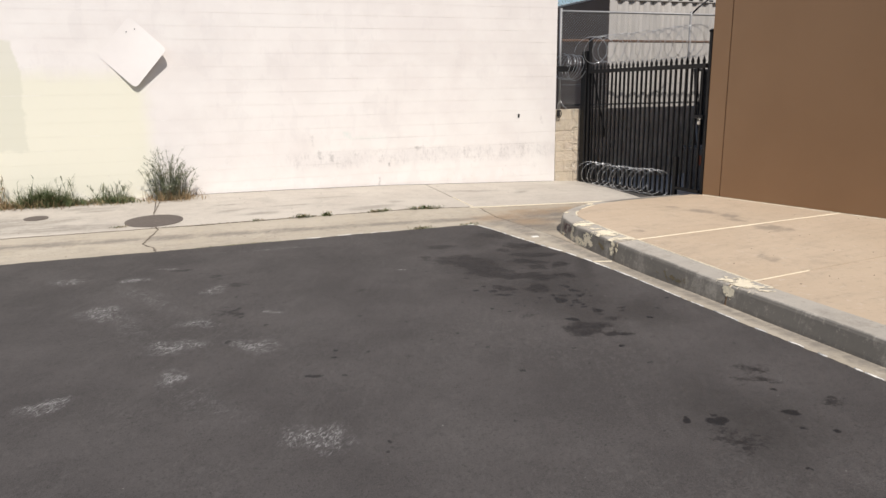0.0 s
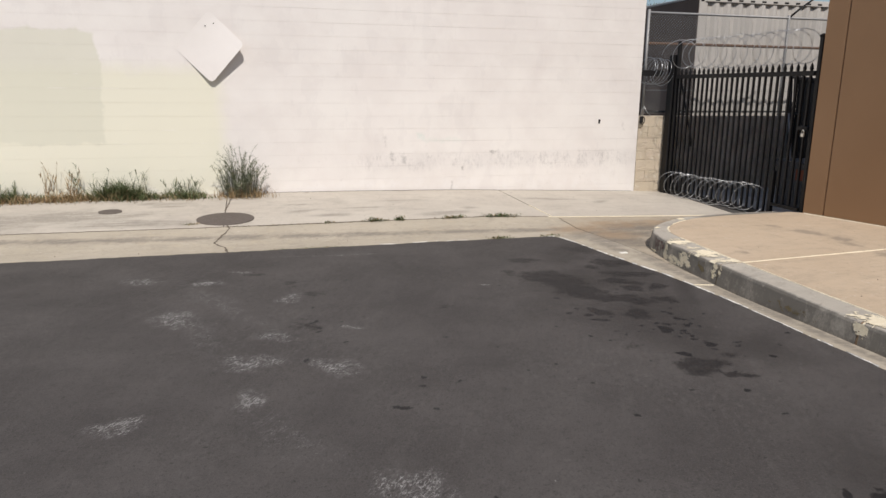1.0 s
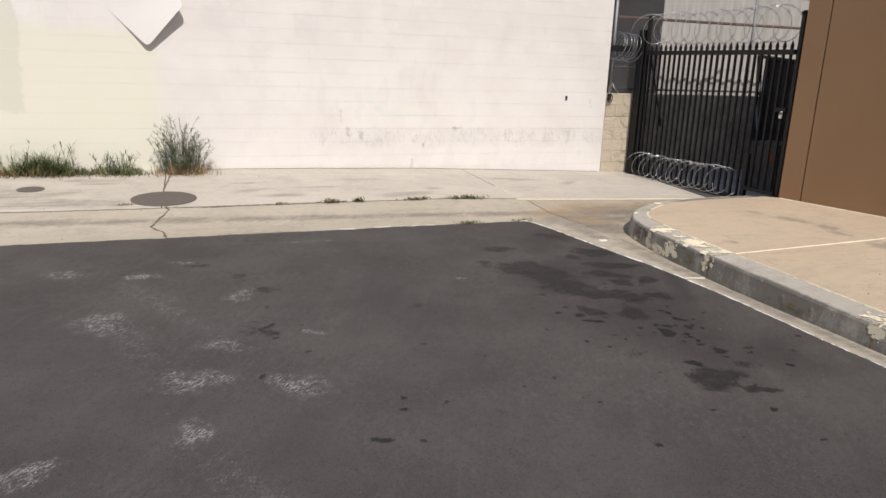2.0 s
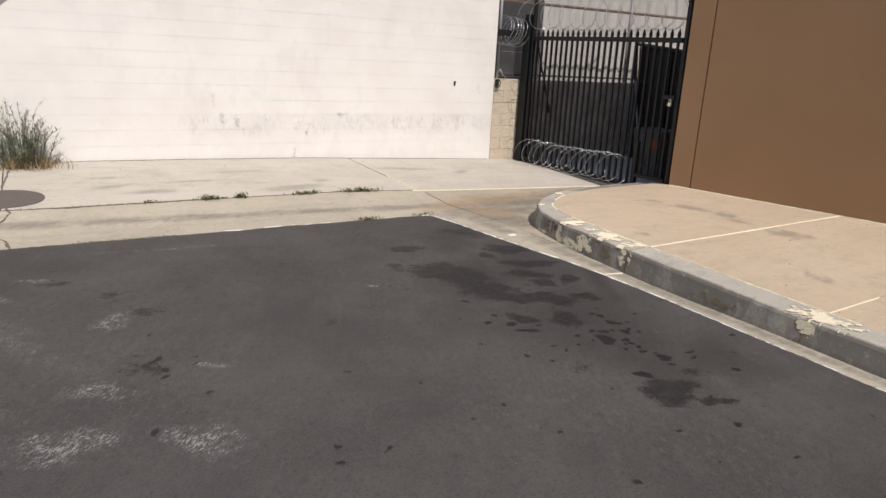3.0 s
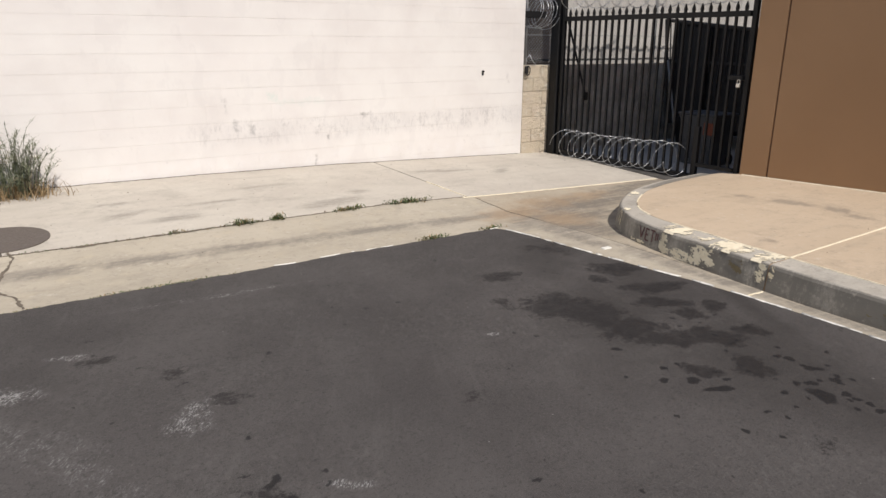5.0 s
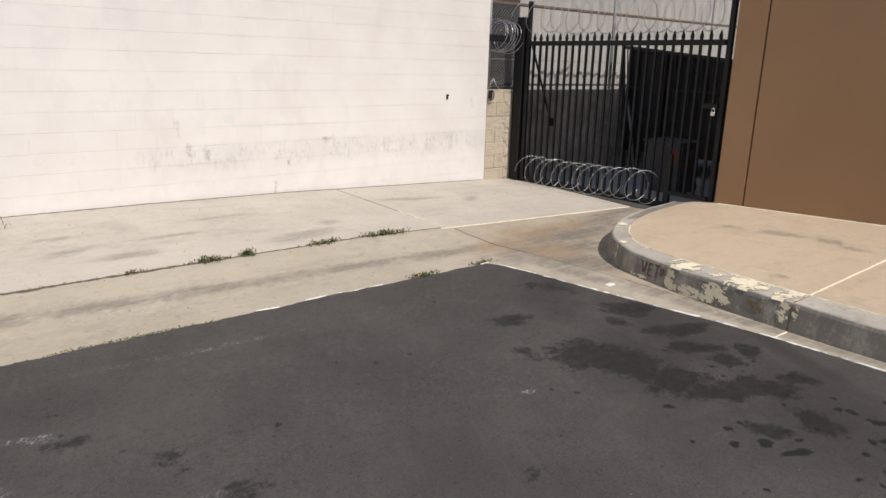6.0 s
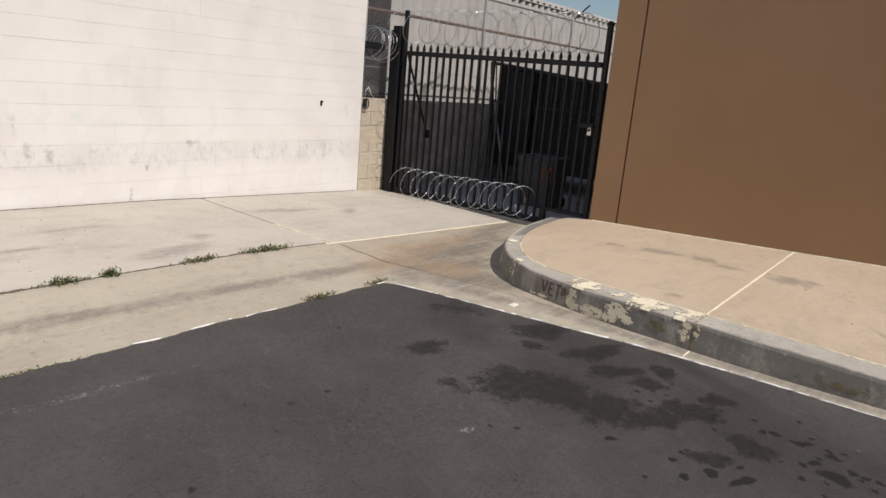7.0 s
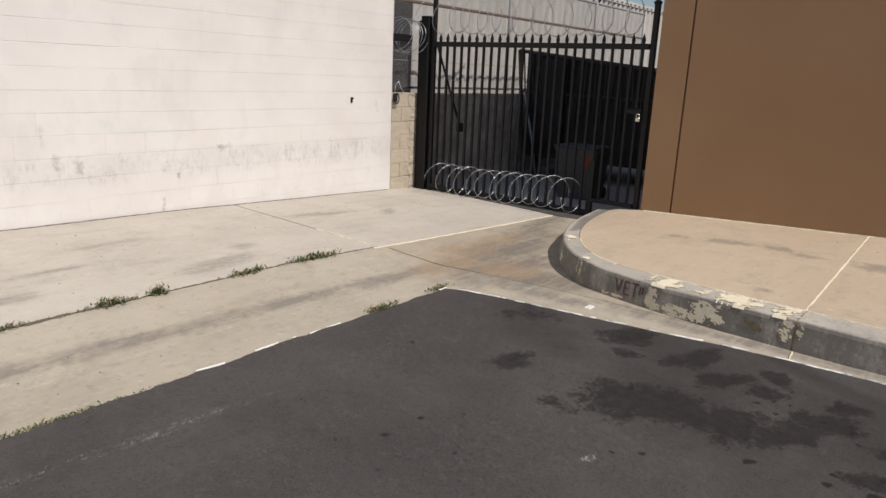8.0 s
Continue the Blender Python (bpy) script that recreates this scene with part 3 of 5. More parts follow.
# water-flow stains, plus kerb-foot strips that paint dirt and shadow together
FLOW_FOOT = [(x, 9.02 - 0.062 * x, 0.55, 0.12, -3) for x in np.arange(-3, 4.2, 0.7)] + [(x, 9.005 - 0.061 * x, 0.34, 0.045, -3.5) for x in np.arange(0.4, 3.9, 0.33)] + [(4.3, 8.68, 0.5, 0.10, -4), (4.9, 8.66, 0.45, 0.10, 5), (5.6, 8.72, 0.5, 0.10, 6), (3.6, 8.75, 0.35, 0.07, 10), (4.05, 8.4, 0.5, 0.2, 40), (4.65, 8.3, 0.55, 0.42, 25), (4.35, 7.8, 0.28, 0.5, 0), (5.2, 8.55, 0.6, 0.2, 12), (3.95, 7.6, 0.12, 0.6, 0), (4.9, 8.75, 1.0, 0.3, 8), (5.9, 8.95, 0.9, 0.22, 8), (4.3, 8.3, 0.5, 0.3, 30), (6.6, 9.1, 0.5, 0.2, 0), (4.0, 6.3, 0.1, 0.9, 0), (4.6, 8.5, 0.95, 0.4, 10), (4.2, 7.9, 0.35, 0.5, 0), (4.02, 4.5, 0.1, 2.5, 0), (4.07, 5.5, 0.07, 1.6, 0), (4.1, 6.8, 0.1, 0.6, 0), (4.07, 3.0, 0.07, 1.5, 0), (5.4, 8.7, 0.9, 0.3, 8)]
RUSTY = [(4.1, 8.72, 0.55, 0.32, 10), (4.7, 8.9, 0.6, 0.3, 0), (4.4, 8.2, 0.35, 0.35, 0), (5.4, 8.95, 0.5, 0.2, 5)]


def pan(name, x0, x1, y0, y1, material, label, category, step=0.07, stain=(), rust=(), kind="structure", low=0.12, skew0=0.0, skew1=0.0):
    fx = spaced(x0, x1, max(x0, -3.2), min(x1, 7.6), step, 4.0)
    fy = spaced(y0, y1, max(y0, 1.5), y1, step, 4.0)
    rows = []
    for y in fy:
        f = (y - y0) / (y1 - y0)
        skewed = [y + (skew0 * (1 - f) + skew1 * f) * (x - 4.13) for x in fx]
        rows.append([(x, q, z_concrete(x, q) + 0.003 * fbm(x, q, 1.1, 2)) for x, q in zip(fx, skewed)])
    ob = sheet(name, rows, material, (("stain", lambda x, y, z: blob(x, y, stain)), ("rust", lambda x, y, z: blob(x, y, rust))), skirt=low)
    return tagged(ob, label, category, kind=kind)


pan("gutter_north", -40, 4.13, 8.0, JOINT_Y - 0.008, GUTTER, "pale concrete gutter with a dark flow stain", "gutter", 0.05, FLOW_FOOT, RUSTY)
pan("gutter_east", 3.3, 4.13, -40, 7.996, GUTTER, "narrow concrete gutter pan beside the kerb", "gutter", 0.06, FLOW_FOOT, RUSTY)
SPOTS = [(-2.6, 10.35, 1.5, 0.5, 0), (-1.6, 9.85, 0.9, 0.25, 0), (-3.6, 9.9, 1.2, 0.4, 0), (-1.35, 11.1, 0.5, 0.12, 0), (2.6, 9.85, 0.5, 0.16, 10), (1.0, 10.0, 0.4, 0.12, 0), (0.55, 10.75, 0.35, 0.08, 0), (4.6, 10.9, 0.7, 0.1, -10), (3.05, 10.19, 0.16, 0.08, 0), (-1.2, 10.9, 0.3, 0.12, 0), (1.5, 10.4, 0.5, 0.08, 0), (2.2, 10.9, 0.5, 0.06, 0), (0.6, 10.3, 0.3, 0.1, 20), (5.4, 10.6, 0.3, 0.1, 30)]
for i, (a, b) in enumerate(((-40, -0.452), (-0.44, 4.06))):
    pan("sidewalk_north_%d" % (i + 1), a, b, JOINT_Y + 0.008, WALL_Y - 0.004, WALKWAY, "weathered pale concrete sidewalk slab beside the white wall", "sidewalk", 0.09, SPOTS)
pan("driveway_slab", 4.075, 7.42, JOINT_Y - 0.03, WALL_Y - 0.004, WALKWAY, "pale concrete driveway slab in front of the gate", "driveway", 0.09, SPOTS, skew0=-0.085)
pan("driveway_apron", 4.135, 7.3, 6.0, JOINT_Y - 0.046, APRON, "tan concrete driveway apron with rusty water stain", "driveway", 0.06, FLOW_FOOT, RUSTY, skew1=-0.085)



def yard_sheet(name, reach0, reach1, material, label):
    """A strip of yard floor between two lines that run beside the gate."""
    rows = []
    for y in np.linspace(7.9, 12.0, 30):
        xw = interp(y, (7.9, 8.5, 9.15, 11.75, 12.0), (7.2, 7.1, 6.99, 7.36, 7.4))
        a, b = xw if reach0 is None else reach0, reach1
        rows.append([(x, y, z_concrete(x, y) + 0.006) for x in [a + (b - a) * t ** 3 for t in np.linspace(0, 1, 30)]])
    return tagged(sheet(name, rows, material, skirt=0.1), label, "floor", kind="structure")


# dark strip laid where the building's shadow falls in front of the gate
yard_sheet("threshold", None, 7.62, YARD, "dark floor strip under the gate, coloured as shade")
yard_sheet("yard_floor", 7.624, 30, YARD_SLAB, "dusty grey concrete yard floor behind the gate")

# ---- east kerb and tan sidewalk ----
KERB_LINE = [(4.13, -40), (4.13, -10), (4.13, 2.0), (4.13, 4.24), (4.135, 5.85), (4.165, 6.38), (4.235, 6.89), (4.39, 7.40), (4.74, 7.83), (5.30, 8.19), (5.95, 8.45), (6.55, 8.62), (7.22, 8.76)]


def along(line, s):
    """The point at s metres of y-or-length along a smooth line through points."""
    i = min(int(s), len(line) - 2)
    f = s - i
    p0, p1, p2, p3 = (Vector((*line[max(0, min(len(line) - 1, k))], 0)) for k in (i - 1, i, i + 1, i + 2))
    if i < 3:
        return p1.lerp(p2, f)
    return 0.5 * ((2 * p1) + (p2 - p0) * f + (2 * p0 - 5 * p1 + 4 * p2 - p3) * f * f + (3 * p1 - p0 - 3 * p2 + p3) * f ** 3)


def kerb_point(s):
    p = along(KERB_LINE, s)
    d = (along(KERB_LINE, min(s + 0.01, len(KERB_LINE) - 1.001)) - along(KERB_LINE, max(0, s - 0.01))).normalized()
    return p, Vector((d.y, -d.x, 0))


def z_kerb(x, y):
    top = interp(y, (-40, 4.24, 5.84, 7.5, 8.2, 8.45, 8.62, 8.76), (0.11, 0.115, 0.148, 0.15, 0.135, 0.105, 0.075, 0.045))
    return top


def z_brown(y):
    return interp(y, (-40, 5.0, 8.2, 8.8), (0.25, 0.25, 0.115, 0.05))


def kerb_width(s):
    """The kerb's top is narrower round the bend."""
    return interp(s, (0, 5.6, 7.4, 12), (0.246, 0.246, 0.165, 0.15))


def kerb_shade_grime(x, y, z):
    """Shade painted into the kerb's face along with grime, with cleaner stretches; the trodden top stays pale."""
    face = 1.0 if z < z_kerb(x, y) - 0.006 else 0.0
    return face * min(2.0, max(0.5, 1.3 + 1.1 * fbm(x, y, 1.7, 2)))


def kerb_piece(s0, s1, label, material=KERB, inset=0.0, name="kerb"):
    """One length of kerb: a profile with a battered face, a rounded nose and a flat top."""
    n = max(2, int((s1 - s0) * 14))
    rows = []
    for i in range(n + 1):
        s = s0 + (s1 - s0) * i / n
        p, inward = kerb_point(s)
        zt = z_kerb(p.x, p.y)
        zb = z_concrete(p.x, p.y) - 0.05
        j = 0.004 * fbm(p.x * 3, p.y * 3, 1.7, 3)
        prof = [(-0.025, zb), (-0.018 + j, zb + 0.08), (0.0 + j, zt - 0.03), (0.008 + j, zt - 0.010), (0.028, zt), (kerb_width(s) * 0.55, zt + 0.002), (kerb_width(s), zt + 0.004), (kerb_width(s), zb)]
        rows.append([tuple(p + inward * (o + inset * (1 if k < 4 else 0)) + Vector((0, 0, z - inset * 0.4))) for k, (o, z) in enumerate(prof)])
    ob = sheet(name, rows, material, (("stain", kerb_shade_grime), ("rust", lambda x, y, z: 0.0)))
    return tagged(ob, label, "kerb", "kerb lengths", "structure")


for s0, s1 in ((0, 2), (2, 2.993), (3.003, 3.993), (4.003, 5.95), (5.956, 12)):
    kerb_piece(s0, s1, "grey concrete kerb length with worn rounded nose")
JOINT_RUST = make_plain("rusty_joint_filler", (0.26, 0.17, 0.105), (0.34, 0.24, 0.15), 0.95, 40)
for s0, s1 in ((2.9931, 3.0029), (3.9931, 4.0029)):
    kerb_piece(s0, s1, "rust-brown filler in a kerb joint", JOINT_RUST, 0.003, "kerb_joint")


def tan_slab(y0, y1, curved=False):
    """A slab of tan sidewalk from the kerb's back to the brown wall."""
    rows = []
    if not curved:
        for y in np.linspace(y0, y1, 26):
            a, b = 4.384, BROWN_X - 0.006
            rows.append([(a + (b - a) * t, y, z_kerb(a, y) * (1 - t) + z_brown(y) * t + 0.002 * fbm(a + 3 * t, y, 1.3)) for t in np.linspace(0, 1, 40)])
    else:
        n = 70
        for i in range(n + 1):
            s = 4.005 + (12 - 4.005) * i / n
            p, inward = kerb_point(s)
            a = p + inward * (kerb_width(s) + 0.006)
            f = i / n
            by = min(y0 + (8.2 - y0) * min(1, f / 0.72), 8.2) if f < 0.72 else 8.2 + (8.50 - 8.2) * (f - 0.72) / 0.28
            bx = BROWN_X - 0.006 if f < 0.72 else GATE_X - 0.02
            if i == 0:
                a.y = y0
            zz = z_kerb(p.x, p.y) + 0.003
            rows.append([(a.x + (bx - a.x) * t, a.y + (by - a.y) * t, zz * (1 - t) + z_brown(by) * t + 0.002 * fbm(a.x + 3 * t, a.y, 1.3)) for t in np.linspace(0, 1, 40)])
    ob = sheet("tan_slab", rows, TAN, (("stain", lambda x, y, z: 1.3 * blob(x, y, TAN_SPOTS, 0.5)), ("rust", lambda x, y, z: 0.0)), skirt=0.1)
    return tagged(ob, "tan concrete sidewalk slab beside the brown wall", "sidewalk", "tan sidewalk slabs", "structure")


TAN_SPOTS = [(6.07, 6.85, 0.12, 0.24, 10), (6.11, 6.42, 0.10, 0.2, 0), (5.98, 6.15, 0.08, 0.15, 0), (5.95, 5.6, 0.14, 0.24, 0), (5.98, 7.29, 0.07, 0.14, 0), (4.66, 6.21, 0.05, 0.1, 0), (5.0, 4.7, 0.06, 0.2, 0)]
JOINTS = [-40, -20, -8, -4, -0.6, 1.0, 2.62, 4.24, 5.85]
for y0, y1 in zip(JOINTS[:-1], JOINTS[1:]):
    tan_slab(y0 + 0.006, y1 - 0.006)
tan_slab(5.856, 8.2, True)


def filler(points, w, label, h=0.006, seed=1):
    """A ragged bead of cream crack filler along points (x, y, z)."""
    rnd = random.Random(seed)
    pts = [Vector(p) for p in points]
    dense = []
    for a, b in zip(pts[:-1], pts[1:]):
        k = max(2, int((b - a).length / 0.05))
        dense += [a.lerp(b, i / k) for i in range(k)]
    dense.append(pts[-1])
    bm = bmesh.new()
    prev = None
    for i, p in enumerate(dense):
        d = (dense[min(i + 1, len(dense) - 1)] - dense[max(0, i - 1)]).normalized()
        side = Vector((0, 0, 1)).cross(d)
        side = side.normalized() if side.length > 0.1 else Vector((0, 1, 0))
        up = d.cross(side).normalized()
        if up.z < -0.2 or (abs(up.z) <= 0.2 and up.x > 0):
            up = -up
        wl, wr = w * rnd.uniform(0.3, 1.35), w * rnd.uniform(0.3, 1.35)
        ring = [bm.verts.new(p + side * o + up * q) for o, q in ((-wl, -0.004), (-wl * 0.55, h), (wr * 0.55, h), (wr, -0.004))]
        if prev:
            for k in range(3):
                bm.faces.new((prev[k], prev[k + 1], ring[k + 1], ring[k]))
        prev = ring
    bmesh.ops.recalc_face_normals(bm, faces=bm.faces)
    return tagged(part("crack_filler", bm, CREAM), label, "filler", "crack filler beads")


def on_tan(x, y):
    t = min(1, max(0, (x - 4.384) / (BROWN_X - 4.384)))
    return z_kerb(x, y) * (1 - t) + z_brown(y) * t


filler([(x, 5.852, on_tan(x, 5.85) + 0.001) for x in np.linspace(4.33, 7.21, 14)], 0.0085, "cream filler in the joint of the tan sidewalk", 0.005, 3)
filler([(x, 4.24, on_tan(x, 4.24) + 0.001) for x in np.linspace(4.33, 5.0, 6)], 0.006, "thin cream filler in a tan sidewalk joint", 0.004, 4)
filler([(BROWN_X - 0.02, y, z_brown(y) + 0.004) for y in np.linspace(3.0, 8.15, 30)], 0.011, "pale paint line along the foot of the brown wall", 0.005, 5)
filler([(x, JOINT_Y - 0.038 - 0.085 * (x - 4.13), z_concrete(x, JOINT_Y - 0.04 - 0.085 * (x - 4.13)) + 0.004) for x in np.linspace(4.0, 6.95, 20)], 0.0075, "cream filler in the driveway joint", 0.005, 6)
filler([(4.067, y, z_concrete(4.067, y) + 0.003) for y in np.linspace(9.5, 10.35, 8)], 0.011, "cream filler in the sidewalk joint", 0.005, 7)
for s0, s1, w in ((2.9, 3.4, 0.010), (3.4, 4.0, 0.007), (4.0, 5.2, 0.017), (5.2, 6.3, 0.008), (6.9, 7.7, 0.013), (8.0, 8.7, 0.008)):
    backs = [(*kerb_point(q), kerb_width(q) + 0.004) for q in np.linspace(s0, s1, 20)]
    filler([tuple(p + n * o + Vector((0, 0, z_kerb(p.x, p.y) + 0.004))) for p, n, o in backs], w, "cream filler behind the kerb", 0.005, int(s0 * 10))
bm = None


# ---- white block wall ----
COURSE, BLOCK_L = 0.2032, 0.4064
white_wall = tagged(new("wall_north", mesh_of("wall_north", box(bmesh.new(), -40, 6.722, WALL_Y + 0.0024, WALL_Y + 0.2, -0.4, 6.4), WHITE_WALL)),
                    "white-painted concrete block wall with faint courses and scuffs", "wall", kind="structure")
BED = 1.094 - 6 * COURSE   # a bed joint that shows on the wall


def block_mesh(name, length, material, joint=0.0022, depth=0.02, bevel=0.0009, high=COURSE, perp=None, ends=0.0):
    bm = bmesh.new()
    side = 1.0 if perp is None else ends
    a, b = length / 2 - (joint if perp is None else perp) / 2, high / 2 - joint / 2
    v = [bm.verts.new((x, y, z)) for y, s in ((0, bevel), (bevel, 0), (depth, 0)) for x, z in ((-a + s * side, -b + s), (a - s * side, -b + s), (a - s * side, b - s), (-a + s * side, b - s))]
    bm.faces.new(v[0:4])
    for k in range(4):
        bm.faces.new((v[k], v[4 + k], v[4 + (k + 1) % 4], v[(k + 1) % 4]))
        bm.faces.new((v[4 + k], v[8 + k], v[8 + (k + 1) % 4], v[4 + (k + 1) % 4]))
    bmesh.ops.recalc_face_normals(bm, faces=bm.faces)
    return mesh_of(name, bm, material)


full = block_mesh("brick", BLOCK_L, WHITE_WALL, perp=0.0)
full_perp = block_mesh("brick", BLOCK_L, WHITE_WALL, joint=0.0038, bevel=0.0014, perp=0.0018, ends=0.7)
full_open = block_mesh("brick", BLOCK_L, WHITE_WALL, joint=0.0042, bevel=0.0014, perp=0.0)
rnd = random.Random(11)
far_pts, far_faces = [], []
for r in range(-2, 28):
    zc = BED + COURSE * (r + 0.5)
    off = BLOCK_L / 2 if r % 2 else 0.0
    k = 0
    x_right = 6.722
    while x_right > -16:
        ln = BLOCK_L / 2 if (k == 0 and r % 2) else BLOCK_L
        xc = x_right - ln / 2
        dy = rnd.uniform(-0.0005, 0.0005)
        near = ln == BLOCK_L and xc > 0.6 and 1 <= r <= 15
        if near:
            ob = new("brick", full_perp if rnd.random() < (0.45 if r <= 4 else 0.07) else full_open if (r * 7) % 5 in (0, 1, 3) and rnd.random() < 0.86 else full)
            ob.parent = white_wall
            ob.location = (xc, WALL_Y + dy, zc)
        else:
            a, b, s = ln / 2, COURSE / 2 - 0.0007, 0.0006
            base = len(far_pts)
            for yy, q in ((0, s), (s, 0), (0.02, 0)):
                far_pts += [(xc - a, WALL_Y + dy + yy, zc - b + q), (xc + a, WALL_Y + dy + yy, zc - b + q), (xc + a, WALL_Y + dy + yy, zc + b - q), (xc - a, WALL_Y + dy + yy, zc + b - q)]
            far_faces.append((base, base + 1, base + 2, base + 3))
            for q in range(4):
                n1 = (q + 1) % 4
                far_faces += [(base + q, base + 4 + q, base + 4 + n1, base + n1), (base + 4 + q, base + 8 + q, base + 8 + n1, base + 4 + n1)]
        x_right -= ln
        k += 1
me = bpy.data.meshes.new("bricks")
me.from_pydata(far_pts, [], far_faces)
me.materials.append(WHITE_WALL)
bm = bmesh.new()
bm.from_mesh(me)
bmesh.ops.recalc_face_normals(bm, faces=bm.faces)
bm.to_mesh(me)
bm.free()
far_bricks = new("bricks", me)
far_bricks.parent = white_wall
tagged(far_bricks, kind="stuff")

# ---- brown building ----
brown = empty("brown_building", (BROWN_X + 4, 0, 0), "brown stucco building with a vertical groove and flat roof", "building")
part("wall", box(bmesh.new(), BROWN_X, BROWN_X + 9, -16, 7.832, -0.4, 5.5), BROWN, brown)
part("corner_pier", box(bmesh.new(), BROWN_X, BROWN_X + 9, 7.852, 8.2, -0.4, 5.5, 0.006), BROWN, brown)
part("groove", box(bmesh.new(), BROWN_X + 0.012, BROWN_X + 8.9, 7.832, 7.852, -0.4, 5.5), BROWN_GROOVE, brown, "dark vertical groove in the wall")
part("roof", box(bmesh.new(), BROWN_X - 0.03, BROWN_X + 9.2, -16.2, 8.23, 5.5, 5.8), BROWN, brown, "flat roof with a shallow overhang")
settle(brown)

# ---- pillar and yard wall ----
PILLAR_TOP = 1.298
yard_wall = tagged(new("yard_wall", mesh_of("yard_wall", box(bmesh.new(), 6.73, 30, WALL_Y + 0.012, WALL_Y + 0.19, -0.4, PILLAR_TOP - 0.004), MORTAR)),
                   "low bare concrete block wall beside the gate", "wall", kind="structure")
bare_full, bare_half = block_mesh("brick", 0.4, BLOCK, 0.004, 0.03, 0.005, 0.2), block_mesh("brick", 0.2, BLOCK, 0.004, 0.03, 0.005, 0.2)
inner_full = block_mesh("brick", 0.4, SHADE_BLOCK, 0.009, 0.03, 0.004, 0.2)
for r in range(8):
    zc = PILLAR_TOP - 0.1 - 0.2 * r
    x = 6.73
    first = bare_half if r % 2 else bare_full
    while x < 14.0:
        mesh = first if x == 6.73 else bare_full
        ln = 0.2 if mesh is bare_half else 0.4
        # blocks past the pillar take the shade-darkened colour
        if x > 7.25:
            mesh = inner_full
        ob = new("brick", mesh)
        ob.parent = yard_wall
        ob.location = (x + ln / 2, WALL_Y + rnd.uniform(-0.006, 0.004), zc + rnd.uniform(-0.002, 0.002))
        x += ln

# ---- chain-link fence over the yard wall ----
FENCE_Y, FENCE_TOP, FENCE_END = 11.93, 3.1, 15.6
fence = empty("chain_link_fence", (6.9, FENCE_Y, PILLAR_TOP), "galvanised chain-link fence on top of the block wall", "fence")
bm = bmesh.new()
DIA = 0.058
zlo, zhi = PILLAR_TOP + 0.03, FENCE_TOP - 0.03
nx = int((FENCE_END - 6.9) / DIA)
nz = int((zhi - zlo) / (DIA / 2))
wv, wf = [], []
for i in range(nx):
    x0 = 6.9 + i * DIA
    prev = None
    for k in range(nz + 1):
        zz = zlo + k * DIA / 2
        px = x0 + (DIA / 2 + 0.004 if k % 2 else -0.004)
        py = FENCE_Y + (0.003 if k % 2 else -0.003)
        b = len(wv)
        w = 0.0025
        wv += [(px - w, py, zz), (px + w * 0.5, py - w, zz), (px + w * 0.5, py + w, zz)]
        if prev is not None:
            for q in range(3):
                wf.append((prev + q, prev + (q + 1) % 3, b + (q + 1) % 3, b + q))
        prev = b
# the mirrored wires that close the diamonds
for i in range(nx):
    x0 = 6.9 + i * DIA + DIA
    prev = None
    for k in range(nz + 1):
        zz = zlo + k * DIA / 2
        px = x0 - (DIA / 2 + 0.004 if k % 2 else -0.004)
        py = FENCE_Y - (0.003 if k % 2 else -0.003)
        b = len(wv)
        w = 0.0025
        wv += [(px - w, py, zz), (px + w * 0.5, py - w, zz), (px + w * 0.5, py + w, zz)]
        if prev is not None:
            for q in range(3):
                wf.append((prev + q, prev + (q + 1) % 3, b + (q + 1) % 3, b + q))
        prev = b
bm.free()
me = bpy.data.meshes.new("wire_mesh")
me.from_pydata(wv, [], wf)
me.materials.append(DULL_GALV)
wm = new("wire_mesh", me)
wm.parent = fence
for zr, r, mt, nm in ((FENCE_TOP, 0.022, DULL_GALV, "top_rail"), (2.57, 0.026, RUST, "middle_rail"), (1.75, 0.006, DULL_GALV, "tension_wire"), (1.365, 0.018, BLACK_STEEL, "bottom_rail")):
    smooth(part(nm, tube(bmesh.new(), [(6.9, FENCE_Y + 0.03, zr), (FENCE_END, FENCE_Y + 0.03, zr)], r, 8), mt, fence, "rusty brown pipe" if mt is RUST else ""))
fence_posts = {}
for x in (6.9, 9.88, 13.1, 15.6):
    fence_posts[x] = smooth(part("post", tube(bmesh.new(), [(x, FENCE_Y + 0.03, PILLAR_TOP - 0.01), (x, FENCE_Y + 0.03, FENCE_TOP + 0.05)], 0.028, 8), DULL_GALV, fence))
for x in (9.88, 13.1):
    smooth(part("barb_arm", tube(bmesh.new(), [(x, FENCE_Y + 0.03, FENCE_TOP), (x + 0.12, FENCE_Y - 0.05, FENCE_TOP + 0.14), (x + 0.42, FENCE_Y - 0.1, FENCE_TOP + 0.36)], 0.018, 6), BLACK_STEEL, fence_posts[x], "dark angled barbed-wire arm"))
settle(fence)

# ---- shipping container behind the fence ----
cont = empty("shipping_container", (14.8, 14.6, -0.35), "white corrugated shipping container with brown end", "container")
CX0, CX1, CY0, CY1, CZ0, CZ1 = 8.77, 20.96, 13.2, 15.95, 0.62, 3.6


